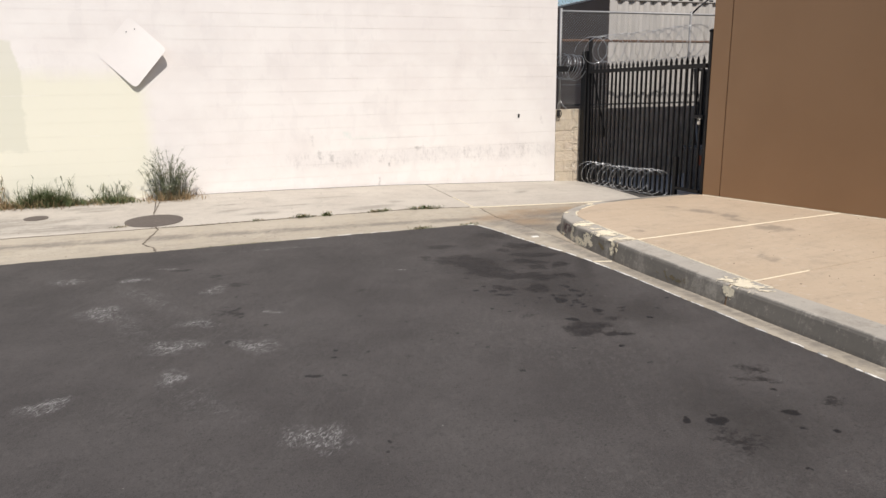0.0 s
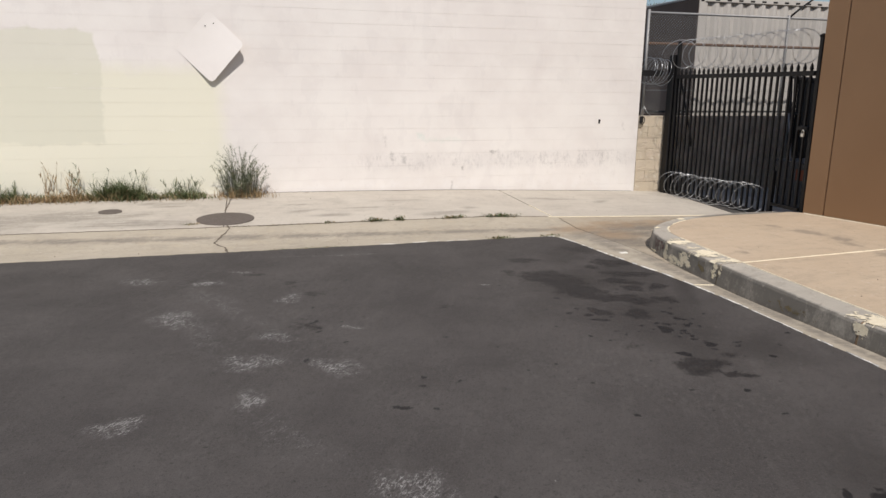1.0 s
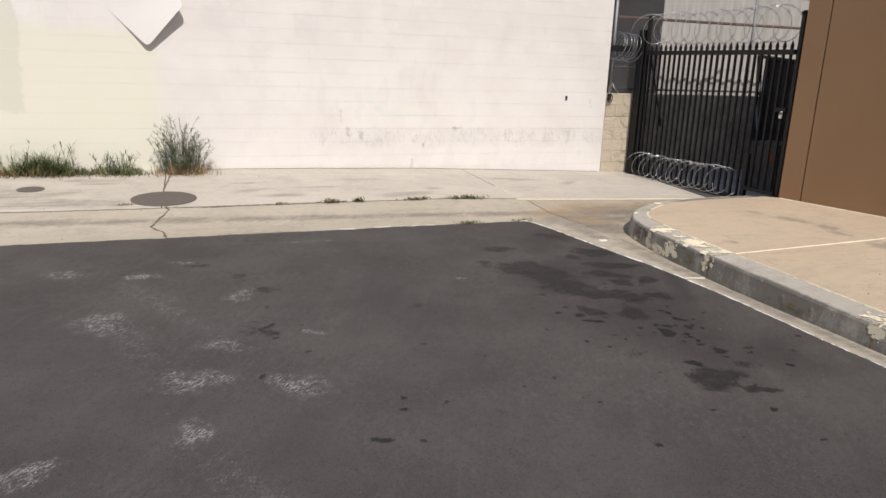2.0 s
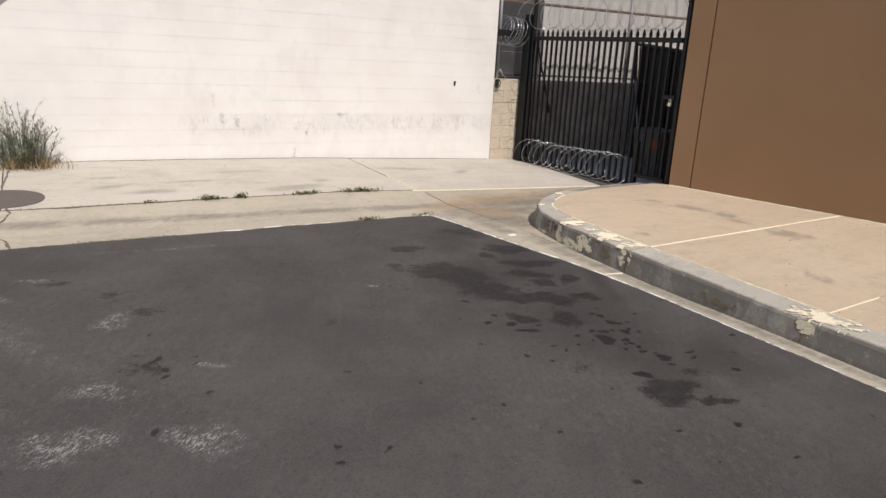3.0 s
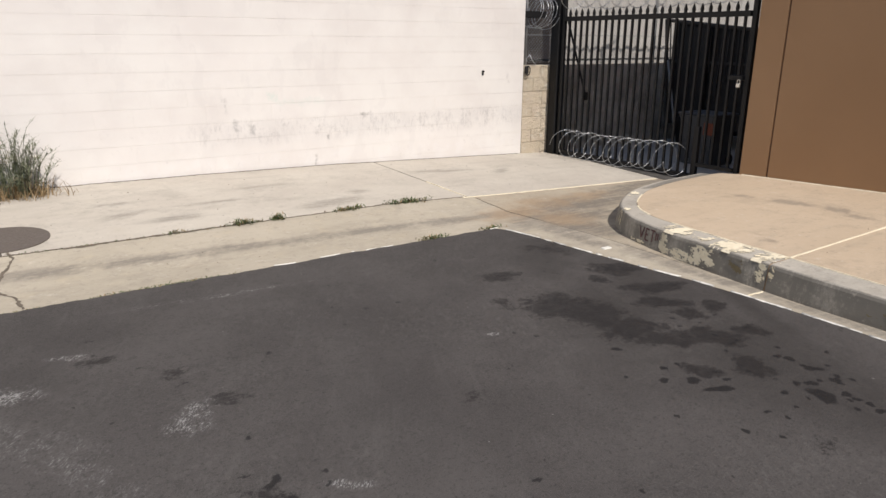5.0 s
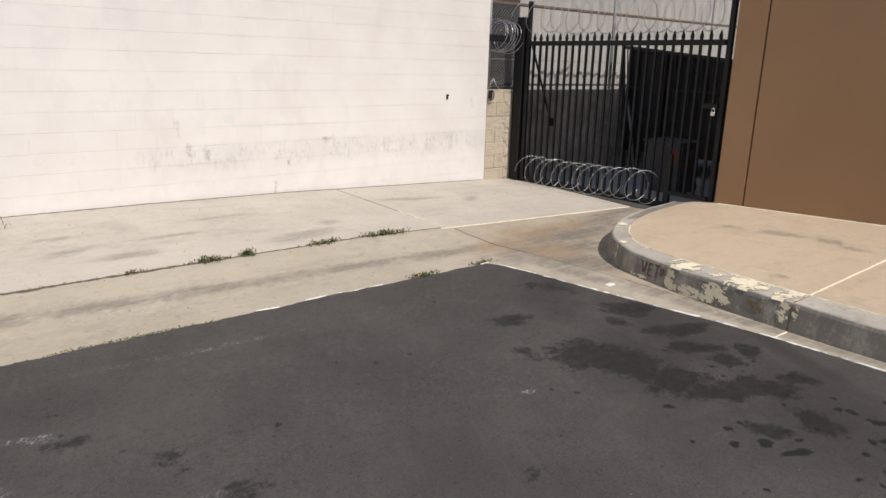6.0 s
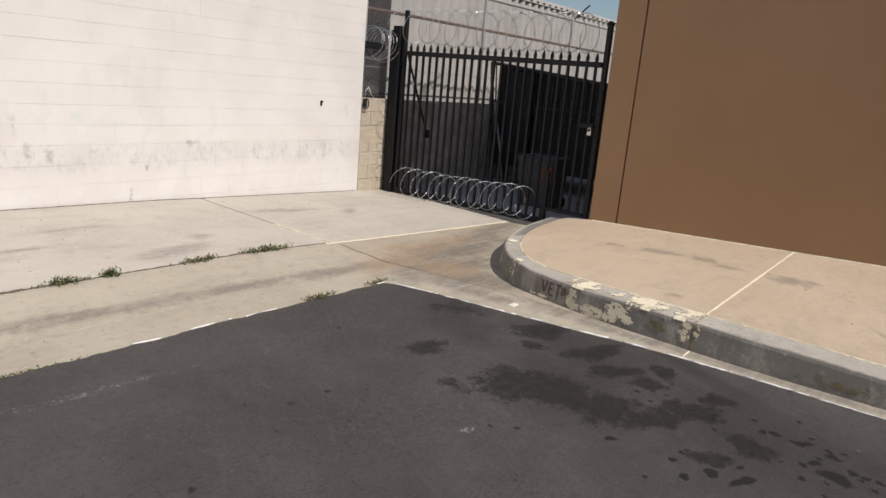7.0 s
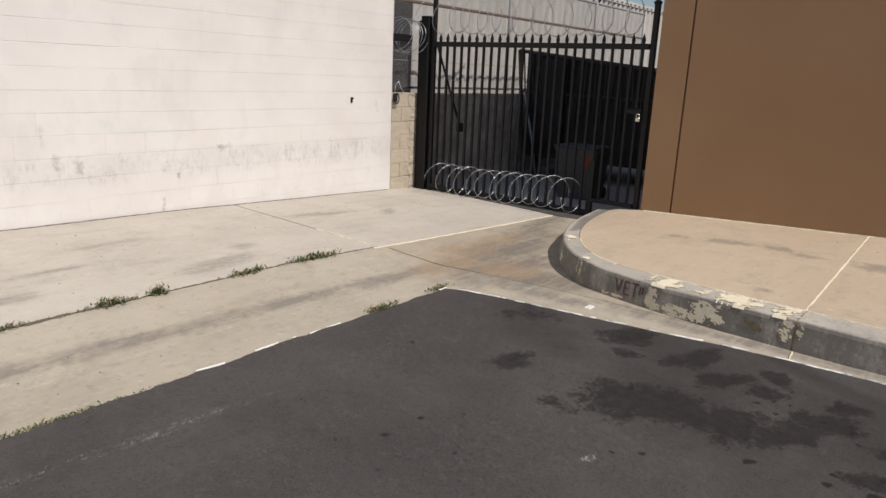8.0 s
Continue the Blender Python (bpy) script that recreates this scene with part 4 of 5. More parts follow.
def corrugated(x0, x1, y, z0, z1, pitch=0.278, depth=0.05):
    bm = bmesh.new()
    prof = []
    x = x0
    while x < x1:
        prof += [(x, y), (x + pitch * 0.26, y), (x + pitch * 0.5, y + depth), (x + pitch * 0.76, y + depth)]
        x += pitch
    prof.append((x1, y))
    prof = [(min(px, x1), py) for px, py in prof]
    lo = [bm.verts.new((px, py, z0)) for px, py in prof]
    hi = [bm.verts.new((px, py, z1)) for px, py in prof]
    for i in range(len(prof) - 1):
        if prof[i] != prof[i + 1]:
            bm.faces.new((lo[i], lo[i + 1], hi[i + 1], hi[i]))
    return bm


part("side_panel", corrugated(CX0 + 0.12, CX1 - 0.12, CY0 + 0.02, CZ0 + 0.14, CZ1 - 0.1), CONTAINER_WHITE, cont)
part("body", box(bmesh.new(), CX0 + 0.05, CX1 - 0.05, CY0 + 0.09, CY1, CZ0, CZ1 - 0.03), CONTAINER_WHITE, cont)
part("top_beam", box(bmesh.new(), CX0 + 0.14, CX1 - 0.14, CY0, CY0 + 0.08, CZ1 - 0.1, CZ1, 0.006), CONTAINER_WHITE, cont)
part("bottom_beam", box(bmesh.new(), CX0 + 0.14, CX1 - 0.14, CY0, CY0 + 0.08, CZ0, CZ0 + 0.14, 0.006), CONTAINER_WHITE, cont)
part("roof", box(bmesh.new(), CX0, CX1, CY0 + 0.003, CY1, CZ1 - 0.03, CZ1 + 0.012, 0.004), CONTAINER_WHITE, cont)
part("end_panel", box(bmesh.new(), CX0 - 0.006, CX0 + 0.05, CY0 + 0.004, CY1, CZ0, CZ1 - 0.04), CONTAINER_BROWN, cont, "dark brown container end")
for x in (CX0, CX1 - 0.14):
    part("corner_post", box(bmesh.new(), x, x + 0.14, CY0 - 0.004, CY0 + 0.15, CZ0, CZ1, 0.008), CONTAINER_WHITE, cont)
slot = box(bmesh.new(), -0.055, 0.055, -0.004, 0.01, -0.02, 0.02, 0.006)
slot_mesh = mesh_of("slot", slot, DARK_SHEET)
for x in np.arange(CX0 + 0.42, CX1 - 0.3, 0.278):
    ob = new("slot", slot_mesh)
    ob.parent = cont
    ob.location = (x, CY0 - 0.001, CZ1 - 0.06)
for x in (CX0 + 0.07, CX1 - 0.07):
    ob = new("slot", slot_mesh)
    ob.parent = cont
    ob.location, ob.scale = (x, CY0 - 0.005, CZ1 - 0.07), (0.7, 1, 1.7)
part("plinth", box(bmesh.new(), CX0 + 0.1, CX1 - 0.1, CY0 + 0.15, CY1 - 0.1, -0.35, CZ0), YARD, cont, "grey concrete plinth")
settle(cont)

# ---- gate ----
gate = empty("iron_gate", (GATE_X, 10, -0.1), "black iron picket gate with spear tops", "gate")
GY0, GY1, RAIL = 8.33, 11.5, 1.985


def picket(h):
    """A square bar with a spear tip."""
    bm = bmesh.new()
    w = 0.0145
    box(bm, -w, w, -w, w, 0, h - 0.1)
    r = [(0.0, w), (0.02, 0.019), (0.05, 0.014), (0.1, 0.001)]
    prev = None
    for dz, q in r:
        ring = [bm.verts.new((a * q, b * q * 0.9, h - 0.1 + dz)) for a, b in ((-1, -1), (1, -1), (1, 1), (-1, 1))]
        if prev:
            for k in range(4):
                bm.faces.new((prev[k], prev[(k + 1) % 4], ring[(k + 1) % 4], ring[k]))
        prev = ring
    bm.faces.new(prev)
    return bm


picket_mesh = mesh_of("picket", picket(2.12 + 0.05), BLACK_STEEL)
picket_short = mesh_of("picket", picket(2.12 - 0.11), BLACK_STEEL)
y = 11.37
while y > 8.37:
    low = y < 8.85
    ob = new("picket", picket_short if low else picket_mesh)
    ob.parent = gate
    ob.location = (GATE_X, y, 0.12 if low else -0.04)
    y -= 0.1235
part("top_rail", box(bmesh.new(), GATE_X - 0.028, GATE_X + 0.028, GY0, GY1, RAIL - 0.035, RAIL + 0.03, 0.004), BLACK_STEEL, gate)
part("bottom_rail", box(bmesh.new(), GATE_X - 0.026, GATE_X + 0.026, 8.90, GY1, -0.06, 0.0, 0.004), BLACK_STEEL, gate)
part("bottom_rail", box(bmesh.new(), GATE_X - 0.026, GATE_X + 0.026, GY0, 8.90, 0.11, 0.16, 0.004), BLACK_STEEL, gate)
part("gate_stile", box(bmesh.new(), GATE_X - 0.03, GATE_X + 0.03, 8.86, 8.93, -0.05, 0.62, 0.004), BLACK_STEEL, gate)
smooth(part("diagonal_brace", tube(bmesh.new(), [(GATE_X + 0.05, 11.46, 1.95), (GATE_X + 0.06, 11.02, 0.88)], 0.016, 6), BLACK_STEEL, gate))
part("brace_plate", box(bmesh.new(), GATE_X + 0.03, GATE_X + 0.07, 10.96, 11.06, 0.8, 0.92, 0.004), BLACK_STEEL, gate)
part("lock_box", box(bmesh.new(), GATE_X - 0.03, GATE_X + 0.03, 8.33, 8.52, 1.22, 1.28, 0.008), BLACK_STEEL, gate)
settle(gate)
post = tagged(part("gate_post", box(bmesh.new(), GATE_X - 0.05, GATE_X + 0.07, 11.56, 11.70, -0.15, 2.36, 0.006), BLACK_STEEL), "thick square black steel gate post beside the pillar", "post")
tagged(part("gate_post", box(bmesh.new(), GATE_X - 0.02, GATE_X + 0.09, 11.70, 11.765, -0.15, 2.30, 0.006), BLACK_STEEL), "flat black steel post against the pillar", "post")
tagged(part("gate_post", box(bmesh.new(), GATE_X - 0.03, GATE_X + 0.03, 11.46, 11.51, -0.15, 2.58, 0.005), BLACK_STEEL), "tall thin black steel pole", "post")
right_post = empty("gate_pole", (GATE_X + 0.03, 8.29, 0.05), "tall black steel pole with a cap beside the brown wall", "post")
part("pole", box(bmesh.new(), GATE_X - 0.005, GATE_X + 0.05, 8.262, 8.325, -0.1, 2.46, 0.006), BLACK_STEEL, right_post)
smooth(part("cap", tube(bmesh.new(), [(GATE_X + 0.02, 8.295, 2.44), (GATE_X + 0.02, 8.295, 2.455), (GATE_X + 0.02, 8.295, 2.47), (GATE_X + 0.02, 8.295, 2.49)], [0.035, 0.048, 0.046, 0.02], 12), BLACK_STEEL, right_post))
settle(right_post)
side_bar = tagged(part("side_bar", box(bmesh.new(), 6.72, GATE_X - 0.06, 11.84, 11.89, 2.00, 2.10, 0.005), BLACK_STEEL), "black horizontal steel bar between wall and gate post", "bar")
padlock = empty("padlock", (GATE_X - 0.07, 8.35, 1.14), "small shiny metal padlock on the gate", "padlock")
part("body", box(bmesh.new(), GATE_X - 0.085, GATE_X - 0.06, 8.325, 8.375, 1.14, 1.19, 0.006), BRASS, padlock)
smooth(part("shackle", tube(bmesh.new(), [(GATE_X - 0.072, 8.332, 1.185), (GATE_X - 0.072, 8.334, 1.22), (GATE_X - 0.072, 8.35, 1.235), (GATE_X - 0.072, 8.366, 1.22), (GATE_X - 0.072, 8.368, 1.185)], 0.005, 6), BRASS, padlock))
settle(padlock)


# ---- razor wire ----
def razor_coil(label, start, end, r, loops, seed, slump=1.0, wire=0.003, lean=0.25, yaw=0.0):
    """A slack concertina coil: a wire helix with barb plates along it."""
    rnd = random.Random(seed)
    a, b = Vector(start), Vector(end)
    d = (b - a).normalized()
    u = Vector((0, 0, 1))
    v = d.cross(u).normalized()
    coil = empty("razor_wire", a, label, "razor wire", "razor wire coils")
    per = 26
    pts = []
    wob = [(rnd.uniform(-0.06, 0.06) * r, rnd.uniform(0.92, 1.05), rnd.uniform(-0.35, 0.35)) for _ in range(loops + 2)]
    swing = [yaw * rnd.uniform(0.5, 1.35) for _ in range(loops + 2)]
    for i in range(loops * per + 1):
        f = i / (loops * per)
        k = i // per
        g = (i % per) / per
        w0, w1 = wob[k], wob[k + 1]
        off, sc, adv = (w0[j] * (1 - g) + w1[j] * g for j in range(3))
        ang = math.tau * i / per
        c = a.lerp(b, min(1, max(0, f + adv * 0.55 / loops)))
        pts.append(c + v * math.cos(ang) * r * sc + u * (math.sin(ang) * r * sc * slump + off) + d * (math.sin(ang + 0.6) * lean + math.cos(ang) * (swing[k] * (1 - g) + swing[k + 1] * g)) * r)
    strand = smooth(part("wire", tube(bmesh.new(), pts, wire, 4), GALVANISED, coil))
    bm = bmesh.new()
    for i in range(0, len(pts) - 1, 3):
        p, q = pts[i], pts[i + 1]
        t = (q - p).normalized()
        n = t.cross(Vector((rnd.uniform(-1, 1), rnd.uniform(-1, 1), rnd.uniform(-1, 1)))).normalized()
        s = t.cross(n)
        m = p
        vs = [bm.verts.new(m + t * x + n * y + s * z) for x, y, z in ((-0.022, 0.0, 0.001), (-0.004, 0.010, 0.001), (0.022, 0.0, 0.001), (-0.004, -0.010, 0.001), (-0.022, 0.0, -0.001), (-0.004, 0.010, -0.001), (0.022, 0.0, -0.001), (-0.004, -0.010, -0.001))]
        bm.faces.new(vs[:4]), bm.faces.new(vs[7:3:-1])
        for k in range(4):
            bm.faces.new((vs[k], vs[4 + k], vs[4 + (k + 1) % 4], vs[(k + 1) % 4]))
    tagged(part("barbs", bm, GALVANISED, strand, "row of small razor barbs"), kind="stuff")
    return settle(coil)


razor_coil("loose galvanised razor wire coil on the ground along the gate", (GATE_X - 0.17, 11.22, 0.135), (GATE_X - 0.17, 9.02, 0.185), 0.205, 12, 5, lean=0.05, wire=0.004, yaw=-0.45)
razor_coil("stretched razor wire coil along the top of the gate", (GATE_X, 11.5, 2.36), (GATE_X + 0.02, 8.45, 2.34), 0.245, 12, 8, lean=0.2, wire=0.005, yaw=-0.5)
razor_coil("tight bunched razor wire coil round the side bar above the pillar", (6.8, 11.80, 2.10), (7.2, 11.80, 2.06), 0.235, 6, 12, lean=0.3, wire=0.0045)
razor_coil("thin razor wire strand along the edge of the pillar", (7.28, 11.72, -0.05), (7.28, 11.72, 1.28), 0.085, 7, 21, wire=0.0035, lean=0.1)

# ---- covers, cracks and joints in the concrete ----
def disc(bm, c, r0, r1, z0, z1, n=40):
    """A ring or a disc between two radii."""
    out = []
    for r, z in ((r1, z0), (r1, z1), (r0, z1)):
        out.append([bm.verts.new((c[0] + math.cos(math.tau * k / n) * r, c[1] + math.sin(math.tau * k / n) * r, z)) for k in range(n)])
    for a, b in zip(out[:-1], out[1:]):
        for k in range(n):
            bm.faces.new((a[k], a[(k + 1) % n], b[(k + 1) % n], b[k]))
    if r0 <= r1 * 0.97:
        bm.faces.new(out[-1])
    return bm


def tilt_to_ground(ob, c):
    """Lay a flat thing made round c on the sloping slab."""
    ob.location = (c[0], c[1], z_concrete(*c))
    ob.rotation_euler = (math.atan((z_concrete(c[0], c[1] + 0.3) - z_concrete(c[0], c[1] - 0.3)) / 0.6), 0, 0)
    return ob


MANHOLE = (-0.43, 9.96)
manhole = tilt_to_ground(empty("manhole_cover", (0, 0, 0), "round rusty cast-iron manhole cover in the sidewalk", "manhole cover"), MANHOLE)
smooth_ring = part("rim", disc(bmesh.new(), (0, 0), 0.332, 0.37, -0.03, 0.008), IRON, manhole)
manhole_lid = part("lid", disc(bmesh.new(), (0, 0), 0.318, 0.326, -0.03, 0.005), IRON, manhole)
stud = mesh_of("stud", box(bmesh.new(), -0.018, 0.018, -0.007, 0.007, 0.0, 0.0045, 0.0015), IRON)
for i in range(-6, 7):
    for j in range(-6, 7):
        x, y = i * 0.052 + (0.026 if j % 2 else 0), j * 0.05
        if math.hypot(x, y) < 0.29:
            ob = new("stud", stud)
            ob.parent = manhole_lid
            ob.location, ob.rotation_euler = (x, y, 0.0045), (0, 0, radians(45 if (i + j) % 2 else -45))
valve = tilt_to_ground(empty("valve_cover", (0, 0, 0), "small round iron valve cover in the sidewalk", "valve cover"), (-1.95, 10.62))
part("lid", disc(bmesh.new(), (0, 0), 0.12, 0.125, -0.02, 0.006), IRON, valve)
part("rim", disc(bmesh.new(), (0, 0), 0.13, 0.15, -0.02, 0.007), IRON, valve)


def crack(points, w, label, seed, material=DIRT, lift=0.002):
    """A thin dirt-filled crack that wanders between points (x, y)."""
    rnd = random.Random(seed)
    bm = bmesh.new()
    prev = None
    for (x0, y0), (x1, y1) in zip(points[:-1], points[1:]):
        k = max(2, int(math.hypot(x1 - x0, y1 - y0) / 0.03))
        for i in range(k):
            f = i / k
            x, y = x0 + (x1 - x0) * f + rnd.uniform(-0.008, 0.008), y0 + (y1 - y0) * f + rnd.uniform(-0.008, 0.008)
            d = Vector((x1 - x0, y1 - y0, 0)).normalized()
            n = Vector((-d.y, d.x, 0)) * w * rnd.uniform(0.3, 1.2)
            z = z_concrete(x, y) + lift + 0.003 * fbm(x, y, 1.1, 2)
            ring = [bm.verts.new((x + n.x, y + n.y, z)), bm.verts.new((x, y, z + 0.003)), bm.verts.new((x - n.x, y - n.y, z))]
            if prev:
                bm.faces.new((prev[0], prev[1], ring[1], ring[0])), bm.faces.new((prev[1], prev[2], ring[2], ring[1]))
            prev = ring
    return tagged(part("crack", bm, material), label, "crack", kind="structure")


crack([(-0.40, 9.58), (-0.37, 9.40), (-0.46, 9.1), (-0.53, 8.85), (-0.40, 8.62), (-0.36, 8.3)], 0.014, "dirt-filled crack across the gutter", 2)
crack([(-0.45, 10.44), (-0.40, 11.2), (-0.36, 11.7)], 0.012, "dirt-filled crack in the sidewalk", 3)
crack([(-6.0, JOINT_Y), (-0.45, JOINT_Y), (4.05, JOINT_Y)], 0.012, "soil-filled joint between gutter and sidewalk", 4)
crack([(0.0, JOINT_Y - 0.01), (0.5, JOINT_Y), (1.25, JOINT_Y + 0.004), (1.6, JOINT_Y)], 0.026, "thick soil-filled joint between gutter and sidewalk", 14)
crack([(4.13, 9.4), (4.11, 8.9), (4.14, 8.3)], 0.0022, "hairline joint in the gutter", 8)
crack([(-0.05, WALL_Y - 0.02), (1.8, WALL_Y - 0.012), (3.0, WALL_Y - 0.012), (4.6, WALL_Y - 0.012), (6.7, WALL_Y - 0.012)], 0.019, "grime along the foot of the white wall", 9)


# ---- ragged cream paint on the kerb ----
def on_kerb(s, v):
    """A point of the kerb's surface: v runs 0 to 1 up the face, 1 to 2 across the top; with its outward normal."""
    p, inward = kerb_point(s)
    zt, zb = z_kerb(p.x, p.y), z_concrete(p.x, p.y)
    if v <= 1:
        o, z = -0.018 + 0.022 * v, zb + (zt - 0.012 - zb) * v
        n = (-inward + Vector((0, 0, 0.15))).normalized()
    else:
        o, z = 0.012 + (kerb_width(s) - 0.006) * (v - 1), zt + 0.004 * (v - 1)
        n = Vector((0, 0, 1))
    return p + inward * o + Vector((0, 0, z)), n


def kerb_patch(s0, s1, v0, v1, seed, label, material=CREAM, cut=0.0, ns=130, nv=44, scale=11.0, name="paint_patch"):
    """A ragged thin patch on the kerb between s0..s1 and v0..v1."""
    rnd = random.Random(seed)
    o = rnd.uniform(0, 90)
    bm = bmesh.new()
    grid = {}

    def vert(i, j):
        if (i, j) not in grid:
            p, n = on_kerb(s0 + (s1 - s0) * i / ns, v0 + (v1 - v0) * j / nv)
            grid[i, j] = bm.verts.new(p + n * (0.005 + 0.0015 * rnd.random()))
        return grid[i, j]
    for i in range(ns):
        for j in range(nv):
            a, b = (i + 0.5) / ns, (j + 0.5) / nv
            p, _ = on_kerb(s0 + (s1 - s0) * a, v0 + (v1 - v0) * b)
            env = 1 - (2 * a - 1) ** 2 * 0.9 - (2 * b - 1) ** 2 * 0.7
            q = (p.x + p.y + o, p.z * 1.6 + (p.x - p.y) * 0.6)
            if env + 1.1 * fbm(*q, scale * 0.7, 3) + 0.75 * fbm(*q, scale * 3.1, 3) > 0.5 + cut:
                bm.faces.new((vert(i, j), vert(i + 1, j), vert(i + 1, j + 1), vert(i, j + 1)))
    bmesh.ops.recalc_face_normals(bm, faces=bm.faces)
    return tagged(part(name, bm, material), label, "paint patch", "kerb paint patches", "stuff")


CP = "ragged cream paint patch on the kerb"
RUN = "cream paint run beside a kerb joint"
kerb_patch(4.006, 4.10, 0.25, 1.0, 1, RUN, cut=-0.1, scale=16)
kerb_patch(3.945, 3.992, 0.45, 1.0, 21, RUN, cut=0.05, scale=16)
kerb_patch(3.93, 4.25, 1.0, 2.0, 2, CP, cut=0.2)
kerb_patch(4.3, 5.05, 1.0, 1.95, 3, CP, cut=-0.35)
kerb_patch(4.78, 5.35, 0.08, 0.95, 4, CP, cut=0.05, scale=14)
kerb_patch(5.1, 5.85, 0.02, 0.5, 14, CP, cut=-0.25, scale=14)
kerb_patch(5.05, 5.55, 1.05, 1.75, 5, CP, cut=0.45, scale=16)
kerb_patch(5.80, 6.0, 0.02, 1.0, 6, "cream paint run down the kerb face", cut=-0.2, scale=15)
kerb_patch(5.55, 6.12, 1.0, 1.95, 7, CP, cut=-0.3)
kerb_patch(6.2, 6.8, 0.0, 0.2, 15, CP, cut=0.35, scale=16)
kerb_patch(7.30, 7.40, 0.12, 1.0, 8, "pale paint drip on the kerb face", cut=0.15, scale=18)
kerb_patch(7.42, 7.50, 0.3, 1.0, 18, "pale paint drip on the kerb face", cut=0.2, scale=18)
kerb_patch(7.28, 7.52, 1.0, 1.5, 9, CP, cut=0.0)
kerb_patch(8.2, 8.42, 0.0, 0.75, 10, "thin cream paint line down the kerb face", cut=0.25, scale=18)
kerb_patch(8.5, 8.9, 1.05, 1.8, 13, CP, cut=0.2)
kerb_patch(2.965, 3.03, 0.3, 1.0, 11, RUN)
kerb_patch(2.85, 3.1, 1.0, 2.0, 12, CP, cut=0.1)
RUSTMARK = make_plain("ochre_stain", (0.15, 0.125, 0.075), (0.19, 0.15, 0.088), 0.9, 40)
kerb_patch(4.14, 4.55, 0.25, 0.95, 22, "ochre stain on the kerb face", RUSTMARK, cut=0.5, name="stain_patch", scale=20)
kerb_patch(3.2, 3.5, 0.1, 0.6, 23, "ochre stain on the kerb face", RUSTMARK, cut=0.65, name="stain_patch", scale=20)


def tag_strokes():
    """Red spray-paint strokes on the kerb face."""
    strokes = [[(7.02, 0.86), (7.10, 0.32)], [(7.10, 0.32), (7.17, 0.88)], [(7.24, 0.85), (7.24, 0.3)], [(7.24, 0.85), (7.34, 0.83)], [(7.24, 0.58), (7.32, 0.57)], [(7.24, 0.3), (7.36, 0.3)],
               [(7.40, 0.86), (7.54, 0.86)], [(7.47, 0.86), (7.47, 0.3)], [(7.58, 0.8), (7.58, 0.45)], [(7.64, 0.8), (7.64, 0.5)]]
    ob = empty("spray_strokes", kerb_point(6.29)[0], "faded red spray-painted strokes on the kerb face", "graffiti")
    for (sa, va), (sb, vb) in strokes:
        sa, sb = (14.66 - q for q in (sa, sb))
        sa, sb = 6.29 + (sa - 7.33) * 0.76, 6.29 + (sb - 7.33) * 0.76
        bm = bmesh.new()
        prev = None
        for i in range(6):
            f = i / 5
            p, n = on_kerb(sa + (sb - sa) * f, va + (vb - va) * f)
            _, inward = kerb_point(sa)
            t = Vector((-inward.y, inward.x, 0))
            wdir = t if abs(va - vb) > 0.2 else Vector((0, 0, 1))
            ring = [bm.verts.new(p + n * 0.006 + wdir * q) for q in (-0.0075, 0.0075)]
            if prev:
                bm.faces.new((prev[0], prev[1], ring[1], ring[0]))
            prev = ring
        part("stroke", bm, RED_PAINT, ob)
    return settle(ob)


tag_strokes()

# pale chips along the asphalt's edge
CHIP = make_plain("pale_edge_concrete", (0.74, 0.71, 0.64), (0.80, 0.775, 0.72), 0.85, 30)


def chip_line(points, w, seed):
    """Broken pale slivers along a line, as one lip."""
    rnd = random.Random(seed)
    a, b = Vector(points[0]), Vector(points[-1])
    length = (b - a).length
    bm = bmesh.new()
    s = 0.0
    while s < length:
        ln = rnd.uniform(0.02, 0.19)
        if rnd.random() < 0.9:
            n = 5
            prev = None
            off = rnd.uniform(-0.004, 0.006)
            wid = w * rnd.uniform(0.4, 2.1)
            for k in range(n + 1):
                p = a.lerp(b, min(1, (s + ln * k / n) / length))
                d = (b - a).normalized()
                side = Vector((-d.y, d.x, 0))
                q = wid * (0.15 + math.sin(math.pi * k / n)) * rnd.uniform(0.5, 1.2)
                ring = [bm.verts.new(p + side * (off - q) - Vector((0, 0, 0.006))), bm.verts.new(p + side * off + Vector((0, 0, 0.005))), bm.verts.new(p + side * (off + q) - Vector((0, 0, 0.006)))]
                if prev:
                    bm.faces.new((prev[0], prev[1], ring[1], ring[0])), bm.faces.new((prev[1], prev[2], ring[2], ring[1]))
                prev = ring
        s += ln * rnd.uniform(0.7, 1.6)
    if not bm.faces:
        bm.free()
        return
    bmesh.ops.recalc_face_normals(bm, faces=bm.faces)
    tagged(part("edge_lip", bm, CHIP), "pale chipped concrete lip along the asphalt edge", "concrete lip", "pale edge lips", "stuff")


for i, (ya, yb, w) in enumerate(((8.16, 7.72, 0.012), (7.66, 7.36, 0.009), (7.33, 7.02, 0.022), (6.95, 6.8, 0.008), (6.66, 6.30, 0.015), (6.2, 5.98, 0.009), (5.9, 5.45, 0.013), (5.4, 5.02, 0.009), (4.98, 4.35, 0.012), (4.28, 3.75, 0.010), (3.6, 3.0, 0.012), (2.8, 2.2, 0.012))):
    chip_line([(east_edge(y) + 0.012, y, z_asphalt(3.7, y) - 0.001) for y in (ya, yb)], w, 40 + i)
